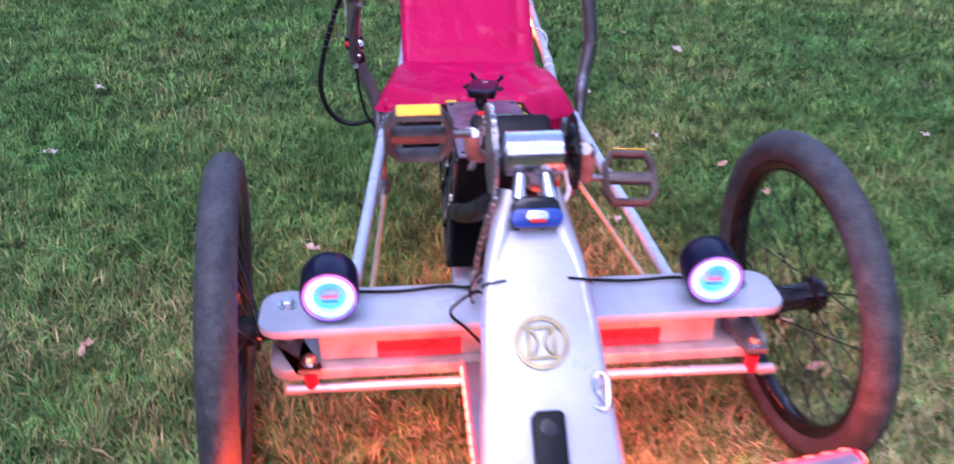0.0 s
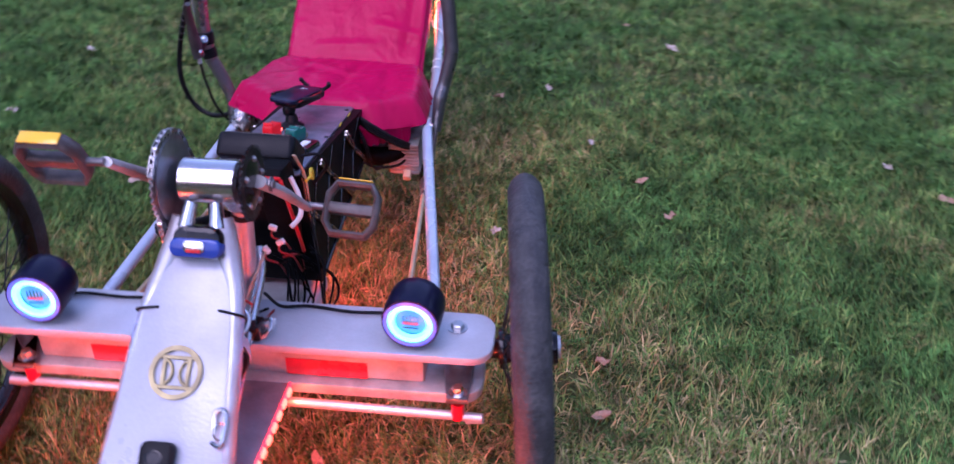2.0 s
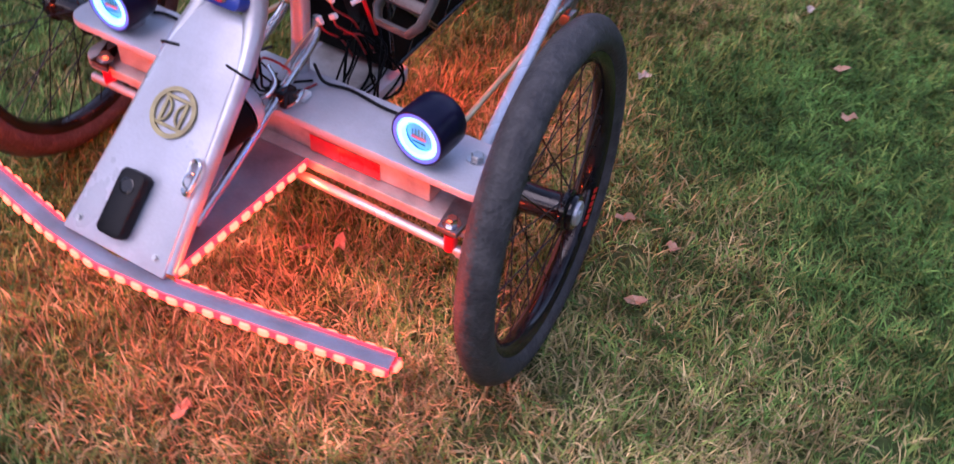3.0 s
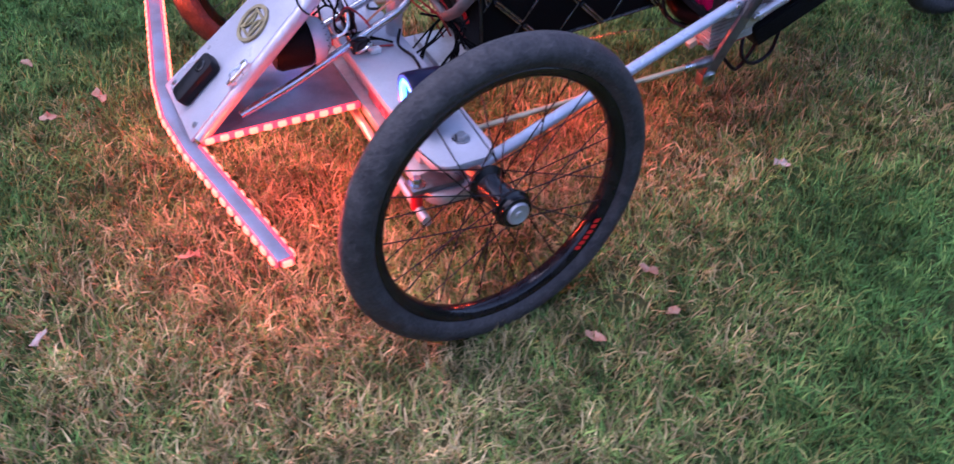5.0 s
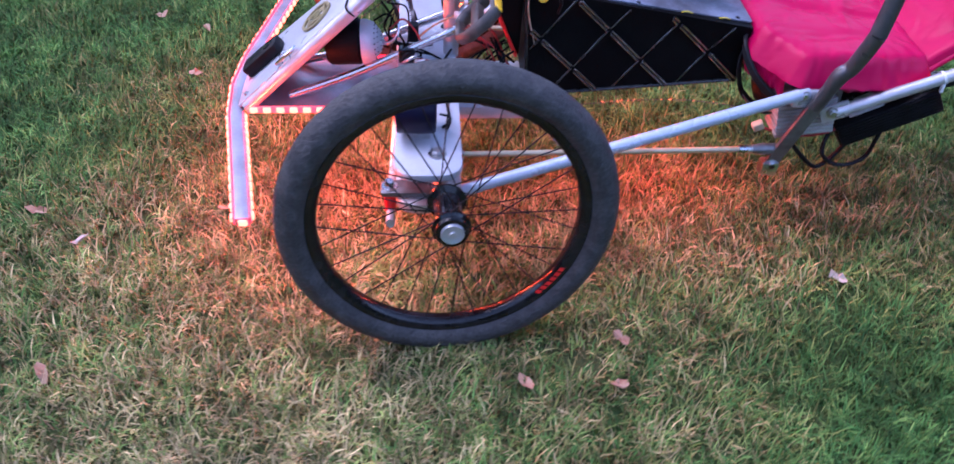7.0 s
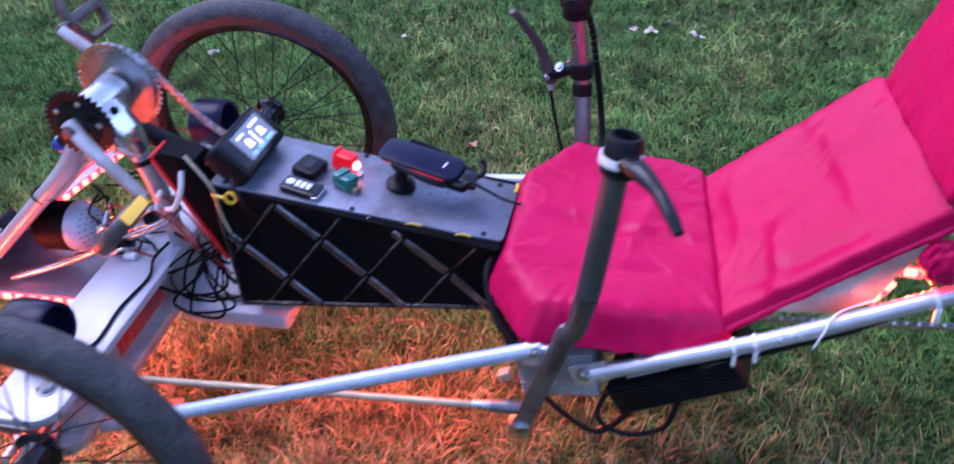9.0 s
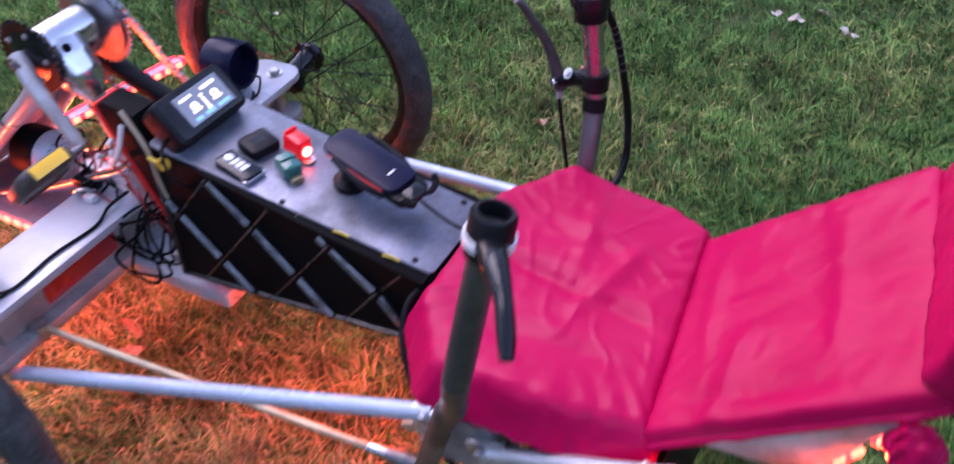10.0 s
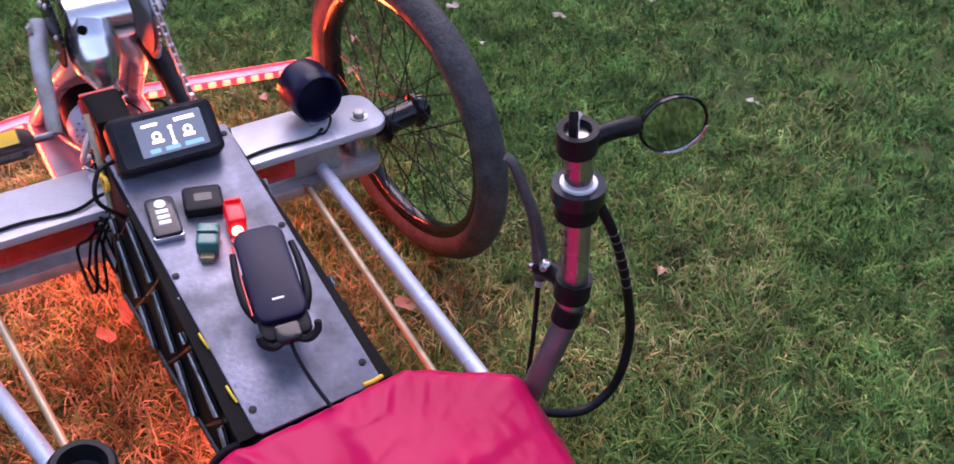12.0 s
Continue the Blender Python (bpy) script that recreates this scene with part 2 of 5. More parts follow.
M["grey"] = node_mat("grey_plastic", (0.33, 0.33, 0.34), 0.45, fine=0.1)
M["green"] = node_mat("dark_green_plastic", (0.004, 0.13, 0.105), 0.25, coat=0.4)
M["red_clear"] = glow_mat("red_lamp_lens", (1.0, 0.01, 0.012), 0.08, (0.38, 0.008, 0.01))
M["red_core"] = glow_mat("red_lamp_core", (1.0, 0.10, 0.05), 5)
# red paint brightened by a faint emission, though no lamp
M["red_glow_paint"] = glow_mat("red_edge", (1.0, 0.02, 0.02), 0.01, (0.55, 0.015, 0.012))
M["led"] = glow_mat("led_bead", (1.0, 0.085, 0.032), 2.1)
# the tape emits red to imitate the halo round its beads
M["led_halo_tape"] = glow_mat("led_halo_tape", (1.0, 0.012, 0.014), 1.2, (0.5, 0.12, 0.12))
M["ring"] = glow_mat("blue_white_ring", (0.035, 0.27, 1.0), 3.0)
# blue emission for an extra rim that stands for the ring's halo
M["ring_halo"] = glow_mat("blue_ring_halo", (0.0, 0.17, 1.0), 0.26)
M["screen"] = glow_mat("screen_glow", (0.42, 0.58, 0.80), 0.085, (0.02, 0.02, 0.02))
M["screen_white"] = glow_mat("screen_white", (1, 1, 1), 0.5)
M["screen_blue"] = glow_mat("screen_blue", (0.12, 0.4, 0.9), 0.35)
M["leaf"] = node_mat("dry_leaf", (0.34, 0.2, 0.12), 0.8, 0, (0.45, 0.3, 0.2), 40, 0.25, 0.001, 200)
M["pale_leaf"] = node_mat("pale_dry_leaf", (0.42, 0.35, 0.28), 0.8, 0, (0.55, 0.49, 0.42), 40, 0.25, 0.001, 200)
M["red_wire"] = node_mat("red_wire", (0.28, 0.012, 0.012), 0.45)
M["mirror"] = node_mat("mirror_glass", (0.55, 0.57, 0.56), 0.03, 1.0)

# ---- mesh tools ----
def part(name, bm, material, parent=None, label="", smooth=True):
    me = bpy.data.meshes.new(name)
    bmesh.ops.recalc_face_normals(bm, faces=bm.faces)
    bm.to_mesh(me)
    bm.free()
    if smooth:
        me.shade_smooth()
        me.set_sharp_from_angle(angle=radians(38))
    me.materials.append(M[material])
    ob = new(name, me)
    ob.parent = parent
    if label:
        ob["label"] = label
    return ob


def thing(name, label, category, at=None, group=""):
    ob = new(name)
    ob.empty_display_size = 0.05
    if at is not None:
        ob.matrix_world = at
    return tagged(ob, label, category, group)


def box(size, centre=(0, 0, 0), bevel=0.0, turn=None, segments=2, bm=None):
    """A block with rounded edges; with bm it is added to that one."""
    b = bmesh.new()
    bmesh.ops.create_cube(b, size=1)
    bmesh.ops.scale(b, vec=size, verts=b.verts)
    if bevel:
        bmesh.ops.bevel(b, geom=b.edges[:], offset=bevel, segments=segments, affect="EDGES", profile=0.5)
    m = Matrix.Translation(centre) @ (turn or Matrix.Identity(4))
    bmesh.ops.transform(b, matrix=m, verts=b.verts)
    return join(bm, b)


def join(bm, b):
    if bm is None:
        return b
    me = bpy.data.meshes.new("tmp")
    b.to_mesh(me)
    b.free()
    bm.from_mesh(me)
    bpy.data.meshes.remove(me)
    return bm


def prism(outline, low, high, bevel=0.0, m=None, bm=None):
    """A plate from an outline in x and y, between two heights."""
    b = bmesh.new()
    bottom = [b.verts.new((x, y, low)) for x, y in outline]
    top = [b.verts.new((x, y, high)) for x, y in outline]
    b.faces.new(bottom[::-1])
    b.faces.new(top)
    n = len(outline)
    for i in range(n):
        b.faces.new((bottom[i], bottom[(i + 1) % n], top[(i + 1) % n], top[i]))
    bmesh.ops.recalc_face_normals(b, faces=b.faces)
    if bevel:
        rim = [e for e in b.edges if abs(e.verts[0].co.z - e.verts[1].co.z) < 1e-6]
        bmesh.ops.bevel(b, geom=rim, offset=bevel, segments=2, affect="EDGES", profile=0.5)
    if m is not None:
        bmesh.ops.transform(b, matrix=m, verts=b.verts)
    return join(bm, b)


def spline(points, steps=6):
    """A smooth line through the points."""
    p = [Vector(q) for q in points]
    if len(p) < 3 or steps < 2:
        return p
    p = [p[0] * 2 - p[1]] + p + [p[-1] * 2 - p[-2]]
    out = []
    for i in range(1, len(p) - 2):
        a, b, c, d = p[i - 1:i + 3]
        for k in range(steps):
            t = k / steps
            out.append(0.5 * (2 * b + (c - a) * t + (2 * a - 5 * b + 4 * c - d) * t * t + (3 * b - a - 3 * c + d) * t ** 3))
    return out + [p[-2]]


def tube(points, radius, sides=12, steps=6, bm=None, closed=False, flat=1.0):
    """A round bar swept along a line; radius may be a list, one for each swept point's share of the way."""
    line = spline(points, steps)
    n = len(line)
    b = bmesh.new()
    rings = []
    normal = None
    for i, p in enumerate(line):
        ahead = (line[min(i + 1, n - 1)] - line[max(i - 1, 0)]).normalized()
        if normal is None:
            normal = ahead.orthogonal().normalized() if abs(ahead.z) > 0.95 else ahead.cross(Vector((0, 0, 1))).normalized()
        normal = (normal - ahead * normal.dot(ahead)).normalized()
        side = ahead.cross(normal)
        r = radius
        if isinstance(radius, (list, tuple)):
            f = i / (n - 1) * (len(radius) - 1)
            k = min(int(f), len(radius) - 2)
            r = radius[k] + (radius[k + 1] - radius[k]) * (f - k)
        rings.append([b.verts.new(p + normal * r * math.cos(a) + side * r * flat * math.sin(a))
                      for a in (2 * math.pi * j / sides for j in range(sides))])
    for r0, r1 in zip(rings, rings[1:]):
        for j in range(sides):
            b.faces.new((r0[j], r0[(j + 1) % sides], r1[(j + 1) % sides], r1[j]))
    b.faces.new(rings[0][::-1])
    b.faces.new(rings[-1])
    return join(bm, b)


def lathe(profile, m=None, sides=32, bm=None, closed=False):
    """A turned shape: profile of (radius, height) round the z axis, closed at both ends where the radius is 0."""
    b = bmesh.new()
    rings = []
    for r, z in profile:
        if r < 1e-6:
            rings.append([b.verts.new((0, 0, z))])
        else:
            rings.append([b.verts.new((r * math.cos(a), r * math.sin(a), z)) for a in (2 * math.pi * j / sides for j in range(sides))])
    for r0, r1 in zip(rings, rings[1:] + rings[:1] if closed else rings[1:]):
        for j in range(sides):
            k = (j + 1) % sides
            if len(r0) == 1 and len(r1) == 1:
                continue
            if len(r0) == 1:
                b.faces.new((r0[0], r1[j], r1[k]))
            elif len(r1) == 1:
                b.faces.new((r0[j], r0[k], r1[0]))
            else:
                b.faces.new((r0[j], r0[k], r1[k], r1[j]))
    if m is not None:
        bmesh.ops.transform(b, matrix=m, verts=b.verts)
    return join(bm, b)


def aim(centre, axis, spin=0.0):
    """A pose at centre whose z axis points along axis."""
    q = Vector(axis).to_track_quat("Z", "Y").to_matrix().to_4x4()
    return Matrix.Translation(centre) @ q @ Matrix.Rotation(spin, 4, "Z")


def rounded(x0, x1, y0, y1, r=None, steps=5):
    """An outline with round corners."""
    r = r if r is not None else (y1 - y0) / 2
    out = []
    for cx, cy, a0 in ((x1 - r, y1 - r, 0), (x0 + r, y1 - r, 90), (x0 + r, y0 + r, 180), (x1 - r, y0 + r, 270)):
        for k in range(steps + 1):
            a = radians(a0 + 90 * k / steps)
            out.append((cx + r * math.cos(a), cy + r * math.sin(a)))
    return out


def bolt(at, axis, parent, r=0.008, h=0.007, material="steel", name="bolt"):
    b = lathe([(0, 0), (r, 0), (r, h * 0.8), (r * 0.8, h), (0, h)], aim(at, axis), 6)
    b = lathe([(0, -0.001), (r * 1.5, -0.001), (r * 1.5, 0.0012), (0, 0.0012)], aim(at, axis), 16, b)
    return part(name, b, material, parent)

def side_slab(x0, x1, pts, bevel=0.002):
    return prism([(p[0], p[1]) for p in pts], x0, x1, bevel, Matrix(((0, 0, 1, 0), (1, 0, 0, 0), (0, 1, 0, 0), (0, 0, 0, 1))))


# ---- ground ----
SOIL = -0.022


def ground():
    n, reach = 90, 400.0
    axis = [math.copysign(abs(t) ** 3, t) * reach for t in np.linspace(-1, 1, n)]
    b = bmesh.new()
    rows = [[b.verts.new((x, y + 0.5, SOIL + 0.006 * noise.noise((x * 1.3, y * 1.3, 0)))) for x in axis] for y in axis]
    for r0, r1 in zip(rows, rows[1:]):
        for i in range(n - 1):
            b.faces.new((r0[i], r0[i + 1], r1[i + 1], r1[i]))
    ob = part("ground", b, "soil")
    return tagged(ob, "matted lawn with straw-coloured thatch", "ground", kind="structure")


def grass_blades(count, x0, x1, y0, y1, length, width, seed):
    """Bent blades, lying more or less flat, in tufts."""
    rng = np.random.default_rng(seed)
    tufts = max(1, count // 9)
    tx, ty = rng.uniform(x0, x1, tufts), rng.uniform(y0, y1, tufts)
    lean_dir = rng.uniform(0, 2 * np.pi, tufts)
    which = rng.integers(0, tufts, count)
    px = tx[which] + rng.normal(0, 0.014, count)
    py = ty[which] + rng.normal(0, 0.014, count)
    yaw = lean_dir[which] + rng.normal(0, 1.1, count)
    lean = np.clip(rng.normal(0.95, 0.32, count), 0.15, 1.45)
    ln = length * rng.uniform(0.45, 1.25, count)
    wd = width * rng.uniform(0.6, 1.3, count)
    d = np.stack([np.cos(yaw), np.sin(yaw), np.zeros(count)], 1)
    s = np.stack([-np.sin(yaw), np.cos(yaw), np.zeros(count)], 1)
    s = s * np.cos(rng.uniform(-0.9, 0.9, count))[:, None]
    s[:, 2] = rng.uniform(-0.6, 0.6, count)
    root = np.stack([px, py, np.full(count, SOIL - 0.002)], 1)
    up = np.array([0, 0, 1.0])
    mid = root + (d * np.sin(lean * 0.6)[:, None] + up * np.cos(lean * 0.6)[:, None]) * (ln * 0.5)[:, None]
    tip = mid + (d * np.sin(lean * 1.25)[:, None] + up * np.cos(lean * 1.25)[:, None]) * (ln * 0.5)[:, None]
    tip[:, 2] = np.maximum(tip[:, 2], SOIL + 0.004)
    half = s * (wd * 0.5)[:, None]
    verts = np.stack([root - half, root + half, mid + half * 0.9, mid - half * 0.9, tip], 1).reshape(-1, 3)
    base = np.arange(count) * 5
    quads = np.stack([base, base + 1, base + 2, base + 3], 1)
    tris = np.stack([base + 3, base + 2, base + 4], 1)
    loops = np.concatenate([quads, tris], 1).reshape(-1)
    starts = np.stack([np.arange(count) * 7, np.arange(count) * 7 + 4], 1).reshape(-1)
    return verts, loops, starts


def grass():
    sets = [grass_blades(290000, -1.3, 1.5, -1.3, 1.5, 0.044, 0.0030, 1),
            grass_blades(125000, -2.6, -1.2, -1.9, 3.4, 0.044, 0.0034, 2),
            grass_blades(110000, -1.3, 2.4, 1.4, 3.4, 0.044, 0.0037, 3),
            grass_blades(24000, 1.4, 2.4, -1.2, 1.5, 0.046, 0.0040, 4),
            grass_blades(20000, -1.3, 1.5, -2.0, -1.25, 0.046, 0.0038, 5),
            grass_blades(45000, -6.0, -2.55, -5.5, 6.5, 0.075, 0.010, 6),
            grass_blades(45000, 2.35, 6.0, -5.5, 6.5, 0.075, 0.010, 7),
            grass_blades(26000, -2.6, 2.4, 3.35, 6.5, 0.075, 0.010, 8),
            grass_blades(26000, -2.6, 2.4, -5.5, -1.95, 0.075, 0.010, 9),
            grass_blades(9000, 1.45, 2.4, -2.0, -1.15, 0.046, 0.0040, 10),
            grass_blades(4000, -2.6, -1.3, -2.0, -1.85, 0.046, 0.0040, 11)]
    me = bpy.data.meshes.new("grass")
    v0 = l0 = 0
    V, L, S = [], [], []
    for v, l, s in sets:
        V.append(v), L.append(l + v0), S.append(s + l0)
        v0, l0 = v0 + len(v), l0 + len(l)
    V, L, S = np.concatenate(V), np.concatenate(L), np.concatenate(S)
    me.vertices.add(len(V)), me.loops.add(len(L)), me.polygons.add(len(S))
    me.vertices.foreach_set("co", V.astype(np.float32).reshape(-1))
    me.loops.foreach_set("vertex_index", L.astype(np.int32))
    me.polygons.foreach_set("loop_start", S.astype(np.int32))
    me.update(calc_edges=True)
    me.materials.append(M["grass"])
    return tagged(new("grass", me), "short green and straw-coloured lawn grass", "grass", kind="stuff")


ground()
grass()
# added unseen walls, hedge-coloured, that block the bright horizon and close the lawn
for name, size, centre in (("shade_wall_north", (20.0, 1.0, 3.6), (0, 9.5, 1.78)), ("shade_wall_south", (20.0, 1.0, 3.6), (0, -8.5, 1.78)),
                           ("shade_wall_east", (1.0, 17.0, 3.6), (9.5, 0.5, 1.78)), ("shade_wall_west", (1.0, 17.0, 3.6), (-9.5, 0.5, 1.78))):
    tagged(part(name, box(size, centre, 0.12), "hedge"), "tall dark hedge-like wall added out of view to block horizon light", "hedge", kind="structure")


def fallen_leaf(name, x, y, size, material, label, seed):
    rng = random.Random(seed)
    b = bmesh.new()
    n = 10
    ring = []
    for k in range(n):
        a = 2 * math.pi * k / n
        r = size * (0.36 + 0.14 * math.cos(2 * a)) * rng.uniform(0.8, 1.15)
        ring.append(b.verts.new((r * math.cos(a) * 1.2, r * math.sin(a), rng.uniform(-0.12, 0.3) * size)))
    top = b.verts.new((0, 0, 0))
    for k in range(n):
        b.faces.new((top, ring[k], ring[(k + 1) % n]))
    extra = bmesh.ops.extrude_face_region(b, geom=b.faces[:])
    bmesh.ops.translate(b, vec=(0, 0, -0.0012), verts=[g for g in extra["geom"] if isinstance(g, bmesh.types.BMVert)])
    ob = part(name, b, material)
    ob.matrix_world = pose(x, y, 0.004, rng.uniform(-20, 20), rng.uniform(-20, 20), rng.uniform(0, 360))
    return tagged(ob, label, "leaf", "fallen leaves on the lawn")


PALE = ((-1.11, 1.78), (-1.12, 1.29), (0.85, 2.02), (-1.415, 0.867), (-1.44, 0.74), (-1.49, 0.80), (0.21, -0.63),
        (-1.37, 0.03), (-0.97, -0.50), (-1.45, 0.69), (0.345, 0.78), (-0.37, 0.70), (-1.23, -0.53), (-2.07, 0.6), (-1.52, -0.49), (0.57, 1.27),
        (-0.59, 0.92), (0.41, -0.76), (-1.01, -0.71), (1.35, 1.21), (0.44, 1.63))
BROWN = ((-0.78, 0.36), (0.70, 2.23), (1.45, 1.05), (0.11, 0.02), (0.07, -0.02), (0.582, 0.179), (0.29, 1.55), (0.70, 1.06), (0.76, 0.89), (0.12, -0.37), (0.49, 0.35),
         (0.59, 0.33), (-0.63, -0.54), (0.12, -0.74), (0.54, -0.60), (-0.44, -0.42), (-0.34, 0.20), (-0.40, -0.53), (-0.70, -0.67), (-1.62, 0.47))
for i, (x, y) in enumerate(PALE):
    fallen_leaf("fallen_leaf", x, y, 0.040 if i < 5 else 0.032, "pale_leaf", "pale curled dry leaf lying on grass", i)
for i, (x, y) in enumerate(BROWN):
    fallen_leaf("fallen_leaf", x, y, 0.036, "leaf", "brown dry leaf lying on grass", 50 + i)

# ---- the tricycle ----
trike = thing("recumbent_tricycle", "home-built aluminium recumbent tricycle with glowing red LED strips, parked on grass", "tricycle")


def wheel(centre, axis, parent, spin):
    """A spoked wheel; axis points outward."""
    R, r = 0.268, 0.0262
    m = aim(centre, axis, spin)
    rim = lathe([(0.2155, -0.0150), (0.2215, -0.0166), (0.2230, -0.0155), (0.2230, 0.0155), (0.2215, 0.0166), (0.2155, 0.0150), (0.2075, 0.0115), (0.2045, 0.006), (0.2045, -0.006), (0.2075, -0.0115)], None, 72, None, True)
    w = part("wheel", rim, "gloss_black", parent, "glossy black wheel rim")
    w.matrix_basis = m
    prof = []
    for k in range(20):
        a = 2 * math.pi * k / 20
        rr = r * (1.0 + 0.03 * math.cos(4 * a))
        prof.append((R - r + rr * math.cos(a), rr * 0.98 * math.sin(a)))
    part("tyre", lathe(prof, None, 96, None, True), "rubber", w, "worn dark grey rubber tyre")
    hub = lathe([(0, -0.062), (0.014, -0.062), (0.016, -0.05), (0.031, -0.047), (0.032, -0.041), (0.023, -0.036), (0.0215, -0.01), (0.0225, 0.018),
                 (0.030, 0.023), (0.031, 0.030), (0.0265, 0.033), (0.0265, 0.040), (0.025, 0.042), (0, 0.042)], None, 32)
    h = part("hub", hub, "gloss_black", w, "black hub with a pale axle cap")
    part("axle_cap", lathe([(0, 0.040), (0.0185, 0.040), (0.0185, 0.0445), (0.0170, 0.0465), (0.0145, 0.0462), (0.0135, 0.0455), (0.006, 0.0455), (0.005, 0.0475), (0, 0.0475)], None, 24), "alu", w, "silver axle cap")
    first = {}
    for k in range(32):
        side = 1 if k % 2 else -1
        lean = 1 if (k // 2) % 2 else -1
        key = (side, lean)
        z = 0.027 if side > 0 else -0.044
        if key not in first:
            a = radians(62) * lean
            b = tube([(0.025 * math.cos(a), 0.025 * math.sin(a), z), (0.205, 0, 0.002 * side)], 0.00115, 5, 1)
            o = part("spoke", b, "spoke", w)
            first[key] = o.data
        else:
            o = new("spoke", first[key])
            o.parent = w
        o.matrix_basis = Matrix.Rotation(2 * math.pi * k / 32, 4, "Z")
    return w


AX_R = Vector((math.cos(radians(4.6)) * math.cos(radians(3.2)), math.sin(radians(4.6)) * math.cos(radians(3.2)), math.sin(radians(3.2))))
AX_L = Vector((-math.cos(radians(5.0)) * math.cos(radians(4.5)), -math.sin(radians(5.0)) * math.cos(radians(4.5)), math.sin(radians(4.5))))
C_R, C_L = Vector((0.4545, 0.057, 0.248)), Vector((-0.434, 0.026, 0.256))
_q = aim(C_R, AX_R, 0.2).inverted() @ Vector((0.448, 0.222, 0.115))
DECAL_R = math.atan2(_q.y, _q.x)
wheel_r = wheel(C_R, AX_R, trike, 0.2)
wheel_l = wheel(C_L, AX_L, trike, 0.7)
wheel(Vector((0.0, 1.65, 0.25)), Vector((1, 0, 0)), trike, 0.4)
for s in (1, -1):
    part("rear_stay", tube([(s * 0.165, 1.20, 0.444), (s * 0.115, 1.40, 0.36), (s * 0.062, 1.62, 0.262), (s * 0.058, 1.655, 0.249)], 0.0105, 14, 5), "raw_alu", trike, "aluminium stay to the rear axle")
part("rear_axle", tube([(-0.064, 1.65, 0.25), (0.064, 1.65, 0.25)], 0.006, 10, 1), "steel", trike, "steel rear axle")


def decal(parent, a0, a1, z):
    for k in range(6):
        t0, t1 = a0 + (a1 - a0) * k / 6, a0 + (a1 - a0) * (k + 0.72) / 6
        b = bmesh.new()
        b.faces.new([b.verts.new((rad * math.cos(t), rad * math.sin(t), zz)) for t, rad, zz in
                     ((t0, 0.2085, z + 0.0014), (t1, 0.2085, z + 0.0014), (t1 + 0.02, 0.2150, z + 0.0046), (t0 + 0.02, 0.2150, z + 0.0046))])
        part("decal_bar", b, "red_glow_paint", parent, "red bar of rim lettering", False)


decal(wheel_r, DECAL_R - 0.16, DECAL_R + 0.16, 0.0112)
decal(wheel_l, 0.3, 0.62, 0.0112)

# crossbar: two rounded plates with a box tube between
part("crossbar_plate", prism(rounded(-0.385, 0.402, -0.030, 0.080, 0.034), 0.276, 0.290, 0.003), "white_paint", trike, "scuffed white aluminium plate with round ends")
part("crossbar_plate", prism(rounded(-0.375, 0.388, -0.030, 0.080, 0.034), 0.201, 0.220, 0.003), "raw_alu", trike, "dull aluminium lower plate")
part("crossbar_tube", box((0.60, 0.070, 0.055), (0, 0.025, 0.248), 0.004), "raw_alu", trike, "square aluminium tube between the plates")
for x in (-0.152, 0.152):
    part("reflective_tape", box((0.125, 0.0016, 0.030), (x, -0.0112, 0.237), 0.0004), "tape", trike, "red reflective tape")
    part("reflective_tape", box((0.135, 0.0016, 0.038), (x, 0.0612, 0.250), 0.0004), "tape", trike, "red reflective tape")
for s, c, ax in ((1, C_R, AX_R), (-1, C_L, AX_L)):
    top = Vector((s * 0.345, 0.040, 0.2905))
    bolt(top, (0, 0, 1), trike, 0.010, 0.009)
    bolt((s * 0.345, 0.040, 0.2), (0, 0, -1), trike, 0.010, 0.009)
    part("kingpin", lathe([(0, 0.2), (0.017, 0.2), (0.017, 0.276), (0, 0.276)], pose(s * 0.345, 0.040, 0), 20), "steel", trike, "steel kingpin")
    inner = c - ax * 0.06
    part("stub_axle", tube([(s * 0.345, 0.040, 0.247), inner], 0.0125, 16, 1), "steel", trike, "steel stub axle")
    arm_tip = Vector((0.354, -0.039, 0.213)) if s > 0 else Vector((-0.313, -0.027, 0.212))
    part("steering_arm", prism([(s * 0.325, 0.035), (s * 0.372, 0.035), (arm_tip.x + 0.016, arm_tip.y - 0.014), (arm_tip.x - 0.016, arm_tip.y - 0.014)][::s], 0.222, 0.232, 0.002), "dull_arm", trike, "dull grey steering arm")
    bolt(arm_tip + Vector((0, 0, 0.02)), (0, 0, 1), trike, 0.009, 0.012)
    part("rod_end", lathe([(0, 0), (0.010, 0), (0.010, 0.03), (0, 0.03)], pose(arm_tip.x, arm_tip.y, 0.184), 14), "red_glow_paint", trike, "red bush under the steering arm")
part("tie_rod", tube([(-0.325, -0.028, 0.181), (-0.30, -0.030, 0.186), (0.34, -0.038, 0.186), (0.366, -0.038, 0.180)], 0.0075, 12, 4), "alu", trike, "thin aluminium tie rod")

# front bumper with its strips
BUMP = [(-0.412, -0.272), (-0.105, -0.327), (0.0, -0.336), (0.105, -0.327), (0.412, -0.272)]


